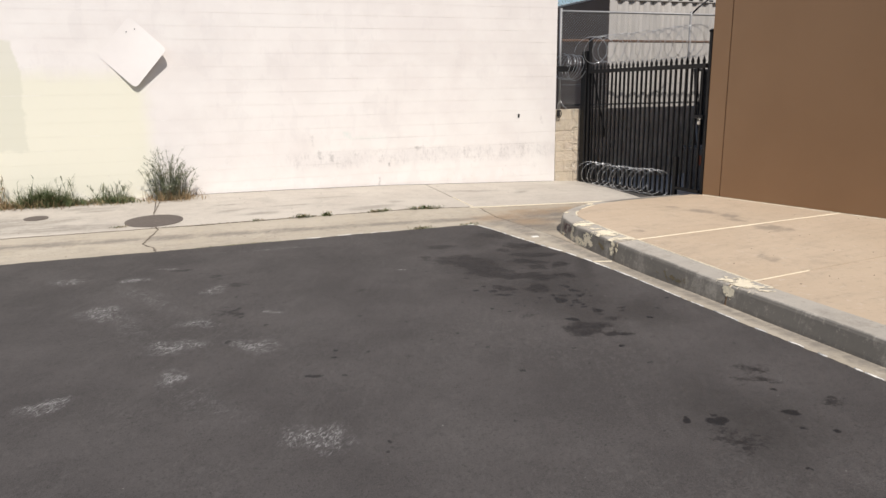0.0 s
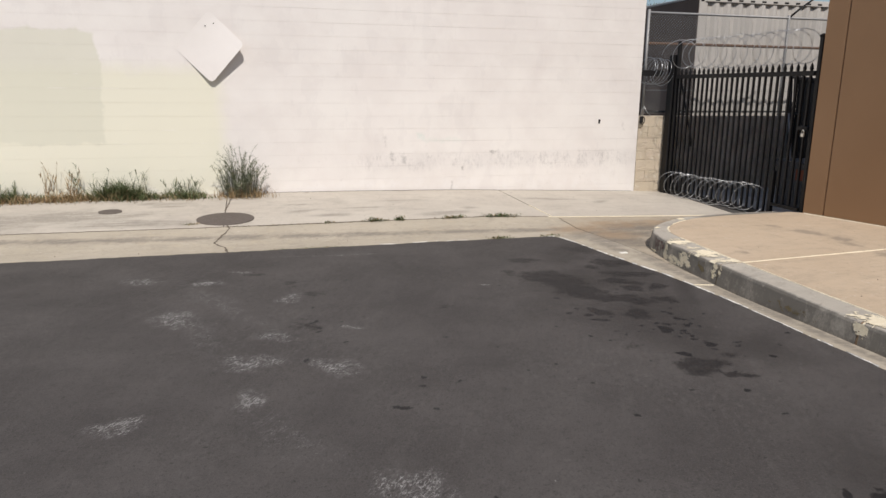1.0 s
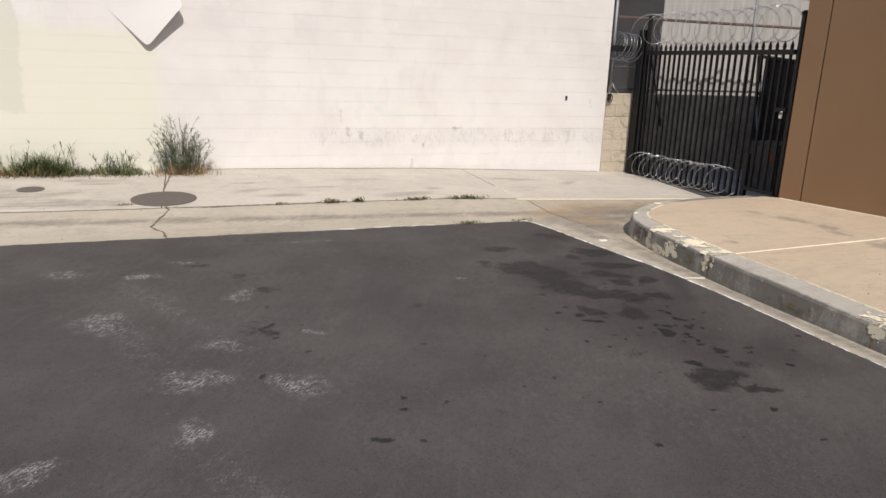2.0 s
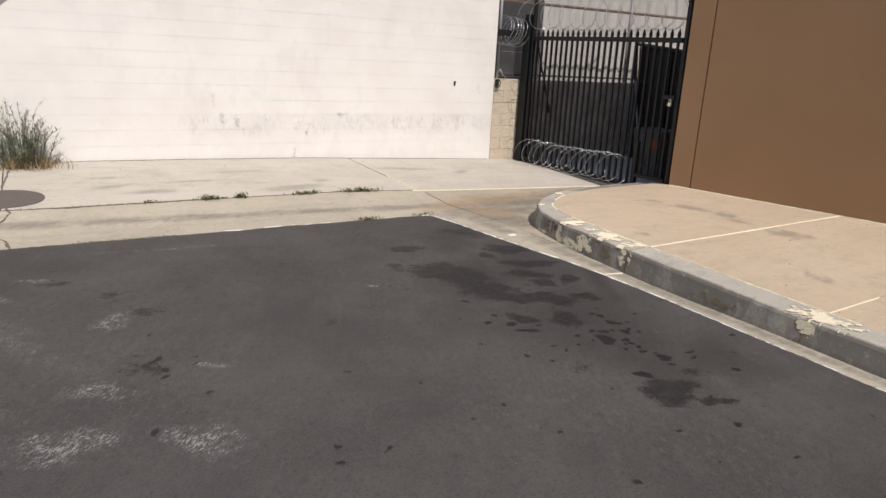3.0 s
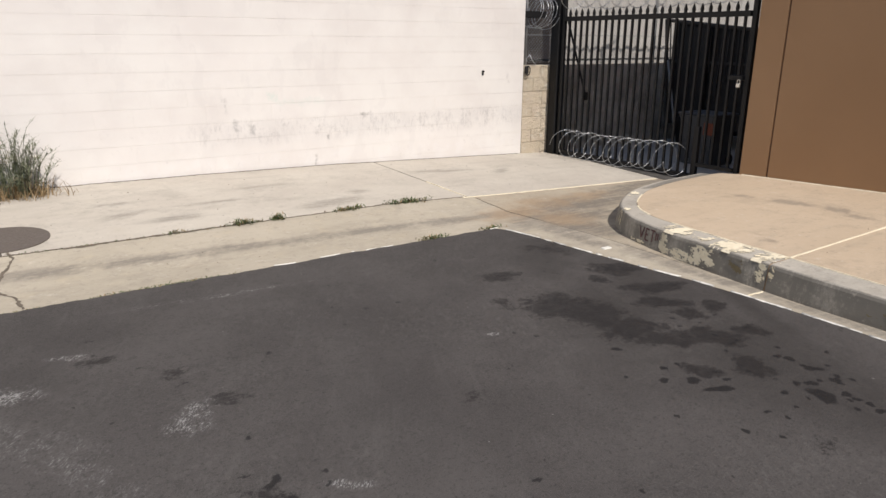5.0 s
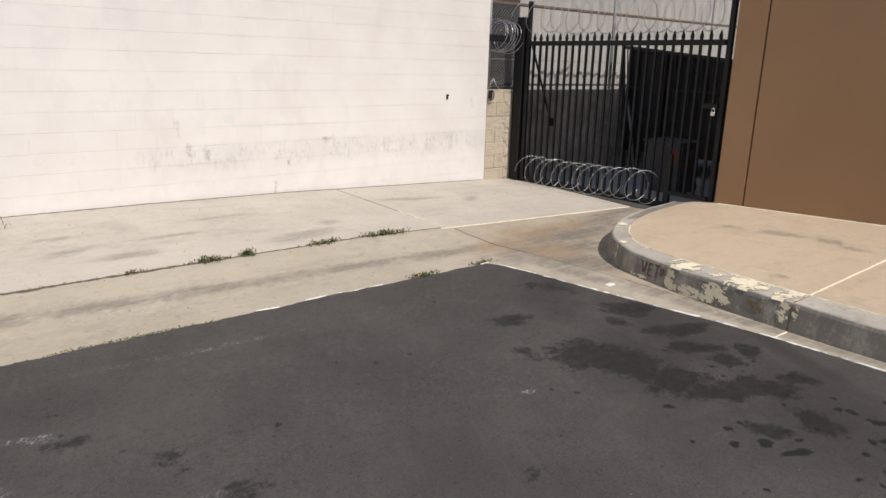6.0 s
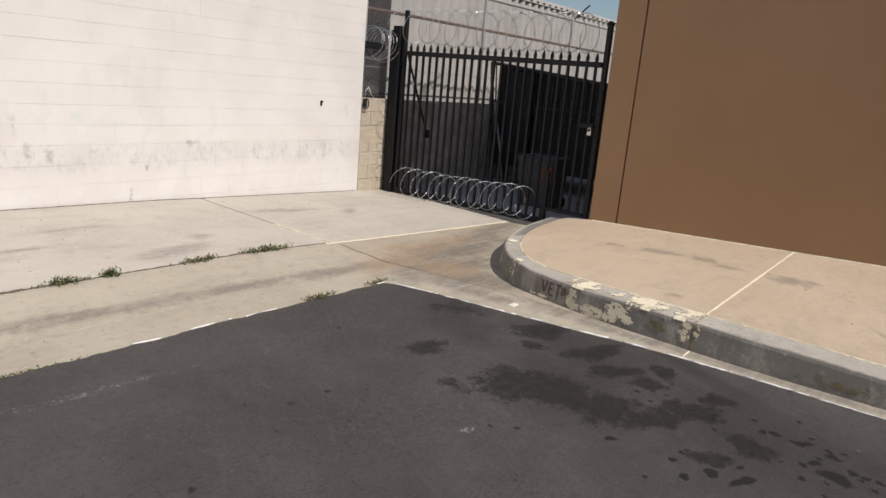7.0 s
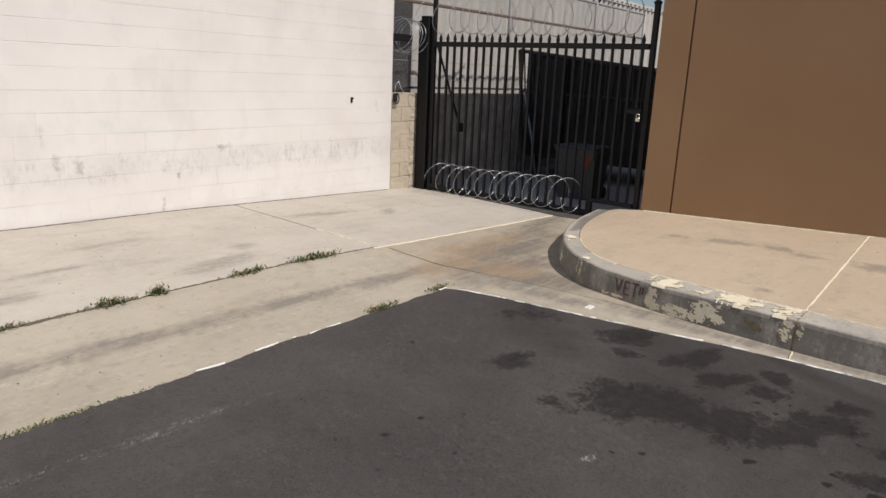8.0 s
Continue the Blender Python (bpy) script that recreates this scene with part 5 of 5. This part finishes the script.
for i, (xa, xb, w) in enumerate(((3.45, 3.56, 0.016), (1.35, 1.52, 0.009), (1.74, 2.05, 0.009), (2.15, 2.42, 0.009))):
    chip_line([(x, north_edge(x) + 0.010, z_asphalt(x, 8.25) - 0.002) for x in (xa, xb)], w, 60 + i)
filler([(4.085, 5.835, z_concrete(4.085, 5.835) + 0.003), (3.96, 5.825, z_concrete(3.96, 5.825) + 0.004), (3.83, 5.80, z_concrete(3.83, 5.8) + 0.006)], 0.007, "cream filler across the gutter at the kerb joint", 0.004, 9)
crumb = make_plain("pale_crumb", (0.66, 0.64, 0.58), (0.72, 0.70, 0.64), 0.9, 30)
bm = bmesh.new()
box(bm, 3.86, 3.95, 7.16, 7.21, z_concrete(3.9, 7.2) - 0.004, z_concrete(3.9, 7.2) + 0.012, 0.006)
tagged(part("plaster_crumb", bm, crumb), "small pale crumb of concrete in the gutter", "crumb")


# ---- bent sign blank on the white wall ----
def bent_sheet():
    ob = empty("bent_sign", (-0.58, WALL_Y, 2.3), "blank white metal sign, bent away from the wall", "sign")
    bm = bmesh.new()
    left, bottom, right = Vector((-1.06, 0, 2.28)), Vector((-0.57, 0, 1.79)), Vector((-0.07, 0, 2.36))
    top = left + right - bottom
    n, rc = 24, 0.07
    L1, L2 = (bottom - left).length, (right - bottom).length
    grid = []
    for i in range(n + 1):
        u = i / n
        row = []
        for j in range(n + 1):
            v = j / n
            # pull the grid in at the rounded corners
            cu, cv = (u - 0.5) * L1, (v - 0.5) * L2
            ax, ay = max(0, abs(cu) - (L1 / 2 - rc)), max(0, abs(cv) - (L2 / 2 - rc))
            if ax > 0 and ay > 0:
                k = max(ax, ay) / math.hypot(ax, ay)
                cu = math.copysign(L1 / 2 - rc + ax * k, cu)
                cv = math.copysign(L2 / 2 - rc + ay * k, cv)
            uu, vv = cu / L1 + 0.5, cv / L2 + 0.5
            p = left.lerp(bottom, uu) * (1 - vv) + top.lerp(right, uu) * vv
            out = 0.0015 + 0.07 * uu ** 2 * (1 - vv) + 0.18 * uu ** 2.2 * vv
            row.append(bm.verts.new((p.x, WALL_Y - out, p.z)))
        grid.append(row)
    for i in range(n):
        for j in range(n):
            bm.faces.new((grid[i][j], grid[i + 1][j], grid[i + 1][j + 1], grid[i][j + 1]))
    bmesh.ops.recalc_face_normals(bm, faces=bm.faces)
    bmesh.ops.solidify(bm, geom=bm.faces[:], thickness=0.0012)
    plate = part("sheet", bm, SHEET, ob)
    for x, z in ((-0.62, 2.62), (-0.50, 2.66)):
        part("bolt", tube(bmesh.new(), [(x, WALL_Y + 0.005, z), (x, WALL_Y - 0.014, z)], 0.009, 8), DARK_SHEET, plate)
    return settle(ob)


bent_sheet()
stub = empty("pipe_stub", (5.94, WALL_Y, 1.2), "small dark bolt stub in the white wall", "bolt")
part("pin", tube(bmesh.new(), [(5.94, WALL_Y + 0.005, 1.225), (5.94, WALL_Y - 0.035, 1.22)], 0.012, 8), DARK_SHEET, stub)
part("plate", box(bmesh.new(), 5.925, 5.957, WALL_Y - 0.012, WALL_Y + 0.004, 1.165, 1.235, 0.003), DARK_SHEET, stub)
settle(stub)
hinge = empty("hinge_bracket", (6.78, WALL_Y - 0.04, 1.3), "dark rusty bracket with wire loops at the pillar top", "bracket")
part("plate", box(bmesh.new(), 6.74, 6.80, WALL_Y - 0.05, WALL_Y - 0.002, 1.17, 1.29, 0.01), DARK_SHEET, hinge)
smooth(part("loop", tube(bmesh.new(), [(6.77 + 0.045 * math.cos(a), WALL_Y - 0.055, 1.22 + 0.07 * math.sin(a)) for a in np.linspace(0, math.tau, 14)[:-1]], 0.009, 5, True), DARK_SHEET, hinge))
smooth(part("loop", tube(bmesh.new(), [(6.75, WALL_Y - 0.03, 1.28), (6.74, WALL_Y - 0.05, 1.40), (6.79, WALL_Y - 0.06, 1.46), (6.86, WALL_Y - 0.05, 1.36), (6.95, WALL_Y - 0.02, 1.31)], 0.007, 5), GALVANISED, hinge))
settle(hinge)

# ---- behind the gate ----
leaf = empty("old_gate_leaf", (9.85, 10.4, -0.1), "dark discarded gate leaf with pickets and a sheet panel", "gate leaf")
LY0, LY1, LX = 11.69, 8.6, 9.85


def leaf_top(y):
    return 2.02 - 0.104 * (LY0 - y)


part("top_bar", tube(bmesh.new(), [(LX, LY0, leaf_top(LY0)), (LX, LY1, leaf_top(LY1))], 0.032, 6), OLD_STEEL, leaf)
part("middle_bar", tube(bmesh.new(), [(LX, LY0 - 0.1, 1.34), (LX, LY1, 1.30)], 0.024, 6), OLD_STEEL, leaf)
part("end_bar", tube(bmesh.new(), [(LX, LY0, 2.03), (LX, LY0 - 0.08, 1.3), (LX, LY0 - 0.22, -0.1)], 0.034, 6), OLD_STEEL, leaf)
rnd = random.Random(31)
y = LY0 - 0.1
while y > LY1:
    lean = rnd.uniform(-0.07, 0.02)
    part("picket", tube(bmesh.new(), [(LX - 0.01, y, leaf_top(y)), (LX - 0.02, y + lean, 1.34), (LX - 0.02, y + lean * 2, rnd.uniform(0.7, 1.2))], 0.013, 4), OLD_STEEL, leaf)
    y -= rnd.uniform(0.075, 0.13)
# dark sheet added to stand for the deep shade behind the pickets
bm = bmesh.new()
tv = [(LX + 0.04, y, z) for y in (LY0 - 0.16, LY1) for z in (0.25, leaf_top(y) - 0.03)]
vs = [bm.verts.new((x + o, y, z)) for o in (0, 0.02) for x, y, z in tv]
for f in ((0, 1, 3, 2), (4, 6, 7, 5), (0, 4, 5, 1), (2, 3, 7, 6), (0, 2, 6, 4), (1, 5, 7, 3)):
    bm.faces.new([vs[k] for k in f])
part("backing", bm, DARK_SHEET, leaf, "added dark sheet standing for the blackness behind the pickets")
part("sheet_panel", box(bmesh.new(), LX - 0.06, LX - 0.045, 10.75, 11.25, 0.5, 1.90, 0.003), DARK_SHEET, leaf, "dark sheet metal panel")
smooth(part("prop", tube(bmesh.new(), [(LX - 0.2, 11.42, 1.35), (LX - 0.26, 11.16, 0.5), (LX - 0.3, 11.02, -0.1)], 0.02, 5), DULL_GALV, leaf, "thin grey prop pole"))
settle(leaf)
# made-up dark box that fills the blackness seen through the gate
dark_fill = empty("dumpster", (10.9, 10.0, -0.1), "added dark box on feet filling the blackness behind the gate", "dumpster")
part("body", box(bmesh.new(), 10.0, 11.9, 8.35, 11.5, 0.24, 1.34, 0.02), DARK_SHEET, dark_fill)
part("lid", box(bmesh.new(), 9.97, 11.93, 8.32, 11.53, 1.34, 1.39, 0.015), DARK_SHEET, dark_fill)
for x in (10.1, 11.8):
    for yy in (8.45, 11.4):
        part("foot", box(bmesh.new(), x - 0.05, x + 0.05, yy - 0.05, yy + 0.05, -0.11, 0.25, 0.006), DARK_SHEET, dark_fill)
settle(dark_fill)


def trash_bin(x, y, w, d, h, z):
    ob = empty("trash_bin", (x, y, z), "grey plastic wheeled bin with an orange sticker", "bin")
    bm = bmesh.new()
    rings = []
    for hz, s in ((0.0, 0.82), (0.03, 0.86), (h * 0.9, 1.0), (h * 0.9, 1.05), (h * 0.95, 1.05)):
        rings.append([bm.verts.new((x + a * d / 2 * s, y + b * w / 2 * s, z + hz)) for a, b in ((-1, -0.85), (-0.85, -1), (0.85, -1), (1, -0.85), (1, 0.85), (0.85, 1), (-0.85, 1), (-1, 0.85))])
    for r0, r1 in zip(rings[:-1], rings[1:]):
        for k in range(8):
            bm.faces.new((r0[k], r0[(k + 1) % 8], r1[(k + 1) % 8], r1[k]))
    bm.faces.new(rings[0][::-1]), bm.faces.new(rings[-1])
    shell = part("body", bm, GREY_PLASTIC, ob)
    part("lid", box(bmesh.new(), x - d * 0.54, x + d * 0.54, y - w * 0.53, y + w * 0.53, z + h * 0.952, z + h, 0.012), GREY_PLASTIC, ob)
    part("sticker", box(bmesh.new(), x - d * 0.53, x - d * 0.513, y - w * 0.48, y - w * 0.22, z + h * 0.62, z + h * 0.84, 0.002), ORANGE, shell, "orange-red sticker")
    for s in (-1, 1):
        smooth(part("wheel", tube(bmesh.new(), [(x + d * 0.42, y + s * w * 0.44, z + 0.09), (x + d * 0.42, y + s * w * 0.36, z + 0.09)], 0.09, 14), DARK_SHEET, ob))
    return settle(ob)


trash_bin(8.52, 9.67, 0.63, 0.52, 0.77, -0.1)


# ---- plants ----
def blade(bm, base, height, lean, width, rnd, bend=0.5, segs=4):
    """A narrow bent leaf of two faces' thickness."""
    ang = rnd.uniform(0, math.tau)
    d = Vector((math.cos(ang), math.sin(ang), 0))
    side = Vector((-d.y, d.x, 0))
    prev = None
    for i in range(segs + 1):
        f = i / segs
        p = Vector(base) + Vector((0, 0, height * (f - 0.22 * bend * f * f))) + d * lean * (f ** (1 + bend))
        w = width * (1 - f * 0.92) * (0.75 + 0.5 * math.sin(min(1, f * 2.2) * 1.5))
        ring = [bm.verts.new(p - side * w), bm.verts.new(p + d * w * 0.5 + Vector((0, 0, 0.2 * w))), bm.verts.new(p + side * w)]
        if prev:
            bm.faces.new((prev[0], prev[1], ring[1], ring[0])), bm.faces.new((prev[1], prev[2], ring[2], ring[1]))
        prev = ring


def stem(bm, base, height, rnd, leaves=12, lean=0.15, leaf=0.06, width=0.0045):
    """An upright weed stem with narrow leaves."""
    ang = rnd.uniform(0, math.tau)
    d = Vector((math.cos(ang), math.sin(ang), 0)) * lean * rnd.uniform(0.2, 1)
    pts = [Vector(base) + Vector((0, 0, height * f)) + d * f * f for f in np.linspace(0, 1, 6)]
    tube(bm, pts, [0.004, 0.0035, 0.003, 0.0026, 0.002, 0.001], 3)
    for k in range(leaves):
        f = rnd.uniform(0.12, 1.0)
        p = Vector(base) + Vector((0, 0, height * f)) + d * f * f
        blade(bm, p, rnd.uniform(0.4, 1.2) * leaf, rnd.uniform(0.2, 0.7) * leaf, width * rnd.uniform(0.7, 1.5), rnd, 0.4, 2)


def plant(name, label, category, place, maker, materials, group=""):
    """A plant at place: parts from maker's list of (part name, bmesh, material)."""
    ob = empty(name, place, label, category, group)
    for nm, bm, mt in maker:
        tagged(part(nm, bm, mt, ob), kind="stuff")
    return settle(ob)


rnd = random.Random(77)
gz = lambda x, y: z_concrete(x, y)
bm_s, bm_d = bmesh.new(), bmesh.new()
for _ in range(78):
    a, r = rnd.uniform(0, math.tau), math.sqrt(rnd.random())
    x, y = -0.24 + 0.28 * r * math.cos(a), 11.52 + 0.16 * r * math.sin(a)
    h = (1.0 - 0.55 * r * r) * rnd.uniform(0.5, 1.06)
    out = Vector((math.cos(a) * 0.15 * r + rnd.uniform(-0.07, 0.07), -abs(math.sin(a)) * 0.12 * r, 0))
    nod = Vector((rnd.uniform(-0.13, 0.13), rnd.uniform(-0.08, 0.02), 0))
    way = lambda f: Vector((x, y, gz(x, y) - 0.01)) + Vector((0, 0, h * (f - 0.13 * f ** 5))) + out * f ** 1.6 + nod * f ** 4
    tube(bm_s, [way(f) for f in np.linspace(0, 1, 8)], [0.0045, 0.004, 0.0035, 0.003, 0.0027, 0.0022, 0.0016, 0.001], 3)
    for _k in range(40):
        f = rnd.uniform(0.15, 1.0)
        droop = rnd.uniform(-0.3, 1.0)
        q = way(f)
        q.y = min(q.y, WALL_Y - 0.03)
        blade(bm_s, q, 0.075 * droop, rnd.uniform(0.03, 0.085), rnd.uniform(0.003, 0.0058), rnd, rnd.uniform(0.4, 1.2), 3)
for _ in range(320):
    x, y = -0.20 + rnd.gauss(0, 0.19), 11.45 + rnd.gauss(0, 0.1)
    blade(bm_d, (x, min(y, 11.72), gz(x, y) - 0.005), rnd.uniform(0.05, 0.26), rnd.uniform(0.05, 0.2), 0.005, rnd, 0.9)
plant("weed_bush", "tall grey-green weed bush against the white wall", "bush", (-0.24, 11.5, gz(-0.24, 11.5)), (("foliage", bm_s, BLADE), ("dry_foliage", bm_d, STRAW)), None)

bm_g, bm_d = bmesh.new(), bmesh.new()
for _ in range(5200):
    x = rnd.uniform(-7.0, -0.75)
    y = 11.56 + rnd.gauss(0, 0.14)
    y = min(max(y, 11.16), 11.755)
    mound = 0.065 + 0.27 * math.exp(-((x + 2.05) / 0.32) ** 2) + 0.13 * math.exp(-((x + 3.6) / 0.5) ** 2) + 0.07 * math.exp(-((x + 1.2) / 0.3) ** 2) + 0.15 * math.exp(-((x + 5.3) / 0.6) ** 2)
    h = mound * rnd.uniform(0.4, 1.3)
    dry = rnd.random() < (0.8 if y < 11.45 else 0.5)
    blade(bm_d if dry else bm_g, (x, y, gz(x, y) - 0.008), h * (0.6 if dry else 1), h * rnd.uniform(0.3, 1.0), rnd.uniform(0.003, 0.0065), rnd, rnd.uniform(0.3, 1.0))
strip = empty("grass_strip", (-2.5, 11.6, gz(-2.5, 11.6)), "green and dry weeds along the foot of the wall", "grass", kind="stuff")
part("foliage", bm_g, WEED, strip)
part("dry_foliage", bm_d, STRAW, strip)
settle(strip)
tagged(strip, kind="stuff")
for x, h, mt in ((-2.92, 0.60, STRAW), (-2.50, 0.50, WEED), (-2.62, 0.42, STRAW), (-2.25, 0.42, WEED), (-1.72, 0.45, BLADE), (-1.25, 0.28, WEED), (-3.35, 0.3, WEED), (-1.05, 0.30, BLADE), (-0.9, 0.32, BLADE), (-4.2, 0.5, WEED)):
    bm = bmesh.new()
    for _ in range(rnd.randint(4, 8)):
        xx, yy = x + rnd.gauss(0, 0.05), 11.60 + rnd.gauss(0, 0.05)
        stem(bm, (xx, yy, gz(xx, yy) - 0.01), h * rnd.uniform(0.5, 1.05), rnd, 9, 0.22, 0.09, 0.006)
    plant("tall_weed", "tall dry weed stalks by the wall" if mt is STRAW else "tall green weed by the wall", "weed", (x, 11.6, gz(x, 11.6)), (("foliage", bm, mt),), None, "tall weeds by the wall")


for x, y, w, n, h, mt, lab in ((-2.0, 11.52, 0.17, 420, 0.40, WEED, "dense green weed clump drooping by the wall"), (-1.7, 11.46, 0.16, 240, 0.26, WEED, "low green weed clump by the wall"), (-3.75, 11.5, 0.22, 300, 0.34, WEED, "dense green weed clump drooping by the wall"),
                               (-2.65, 11.45, 0.22, 260, 0.22, STRAW, "dry brown weed clump by the wall"), (-3.2, 11.4, 0.25, 220, 0.16, STRAW, "dry brown weed clump by the wall"), (-1.0, 11.46, 0.18, 220, 0.18, WEED, "low green weed clump by the wall")):
    bm = bmesh.new()
    for _ in range(n):
        xx, yy = rnd.gauss(x, w), min(11.74, rnd.gauss(y, 0.07))
        blade(bm, (xx, yy, gz(xx, yy) - 0.008), h * rnd.uniform(0.3, 1.1) * math.exp(-((xx - x) / (2.2 * w)) ** 2), h * rnd.uniform(0.3, 0.9), rnd.uniform(0.004, 0.008), rnd, rnd.uniform(0.6, 1.3), 5)
    plant("weed_clump", lab, "weed", (x, y, gz(x, y)), (("foliage", bm, mt),), None, "weed clumps by the wall")


def tuft(x, y, rx, ry, n, h, label="small green weed tuft in the pavement joint"):
    bm, bd = bmesh.new(), bmesh.new()
    for _ in range(n):
        xx, yy = x + rnd.gauss(0, rx), y + rnd.gauss(0, ry)
        dry = rnd.random() < 0.2
        lift = h * rnd.random() ** 2 * 0.55
        blade(bd if dry else bm, (xx, yy, gz(xx, yy) - 0.006 + (0.01 if yy < 8.28 else 0) + lift), h * rnd.uniform(0.1, 0.55), h * rnd.uniform(0.2, 0.7), rnd.uniform(0.004, 0.009), rnd, rnd.uniform(0.5, 1.2), 3)
    plant("weed_tuft", label, "weed", (x, y, gz(x, y)), (("foliage", bm, WEED), ("dry_foliage", bd, STRAW)), None, "weed tufts")


for x, y, rx, ry, n, h in ((3.30, 9.50, 0.13, 0.024, 230, 0.075), (3.05, 9.5, 0.05, 0.015, 30, 0.03), (2.55, 9.49, 0.07, 0.022, 110, 0.06), (2.70, 9.51, 0.03, 0.015, 40, 0.055), (1.84, 9.5, 0.035, 0.022, 90, 0.085), (1.50, 9.5, 0.06, 0.022, 120, 0.075),
                           (1.66, 9.5, 0.02, 0.012, 22, 0.04), (0.88, 9.5, 0.04, 0.015, 40, 0.05), (0.35, 9.5, 0.25, 0.012, 90, 0.025), (1.15, 9.5, 0.16, 0.012, 60, 0.025), (-0.15, 9.5, 0.2, 0.012, 60, 0.022), (-0.86, 9.70, 0.05, 0.02, 60, 0.04),
                           (2.84, 8.27, 0.07, 0.025, 120, 0.06), (3.52, 8.30, 0.07, 0.022, 80, 0.05), (0.62, 8.27, 0.13, 0.02, 130, 0.035), (0.30, 8.28, 0.14, 0.018, 80, 0.03), (-0.3, 8.28, 0.2, 0.015, 60, 0.02), (1.95, 8.27, 0.15, 0.012, 40, 0.018), (0.95, 8.27, 0.1, 0.015, 50, 0.022)):
    tuft(x, y, rx, ry, int(n * 1.5), h)

# ---- loose bits on the pavements ----
rnd = random.Random(5)
grit_v, grit_f = [], []
for _ in range(170):
    if rnd.random() < 0.35:
        x, y = rnd.uniform(4.4, 7.15), rnd.uniform(2.5, 8.0)
        z = on_tan(x, y)
    else:
        x, y = rnd.uniform(-2.5, 6.9), rnd.uniform(8.5, 11.7)
        if x > 4.2 and y < 9.4:
            continue
        z = z_concrete(x, y)
    r = rnd.uniform(0.003, 0.009)
    b = len(grit_v)
    grit_v += [(x + r * rnd.uniform(0.6, 1.4), y, z), (x, y + r * rnd.uniform(0.6, 1.4), z), (x - r * rnd.uniform(0.6, 1.4), y, z), (x, y - r * rnd.uniform(0.6, 1.4), z), (x, y, z + r * 0.8)]
    grit_f += [(b, b + 1, b + 4), (b + 1, b + 2, b + 4), (b + 2, b + 3, b + 4), (b + 3, b, b + 4)]
me = bpy.data.meshes.new("litter_grit")
me.from_pydata(grit_v, [], grit_f)
me.materials.append(DIRT)
tagged(new("litter_grit", me), "scattered dark grit and leaf crumbs on the pavement", "grit", kind="stuff")


# ---- far tree beyond the wall ----
def far_tree(x, y, h):
    ob = empty("tree", (x, y, -0.35), "distant grey-green tree behind the container", "tree")
    rnd = random.Random(9)
    smooth(part("trunk", tube(bmesh.new(), [(x, y, -0.4), (x + 0.1, y, h * 0.4), (x, y + 0.1, h * 0.75)], [0.22, 0.16, 0.08], 8), DIRT, ob))
    bm = bmesh.new()
    for _ in range(9):
        a = rnd.uniform(0, math.tau)
        tube(bm, [(x, y, h * rnd.uniform(0.5, 0.7)), (x + math.cos(a) * 0.8, y + math.sin(a) * 0.8, h * rnd.uniform(0.75, 0.95))], [0.06, 0.02], 4)
    part("limbs", bm, DIRT, ob)
    bm = bmesh.new()
    for _ in range(700):
        a, r = rnd.uniform(0, math.tau), rnd.random() ** 0.6 * 1.3
        blade(bm, (x + math.cos(a) * r, y + math.sin(a) * r, h * 0.8 + rnd.gauss(0, 0.45)), rnd.uniform(-0.1, 0.3), rnd.uniform(0.1, 0.35), 0.03, rnd, 0.8, 2)
    part("crown", bm, BLADE, ob)
    return settle(ob)


far_tree(22.6, 38.2, 7.4)
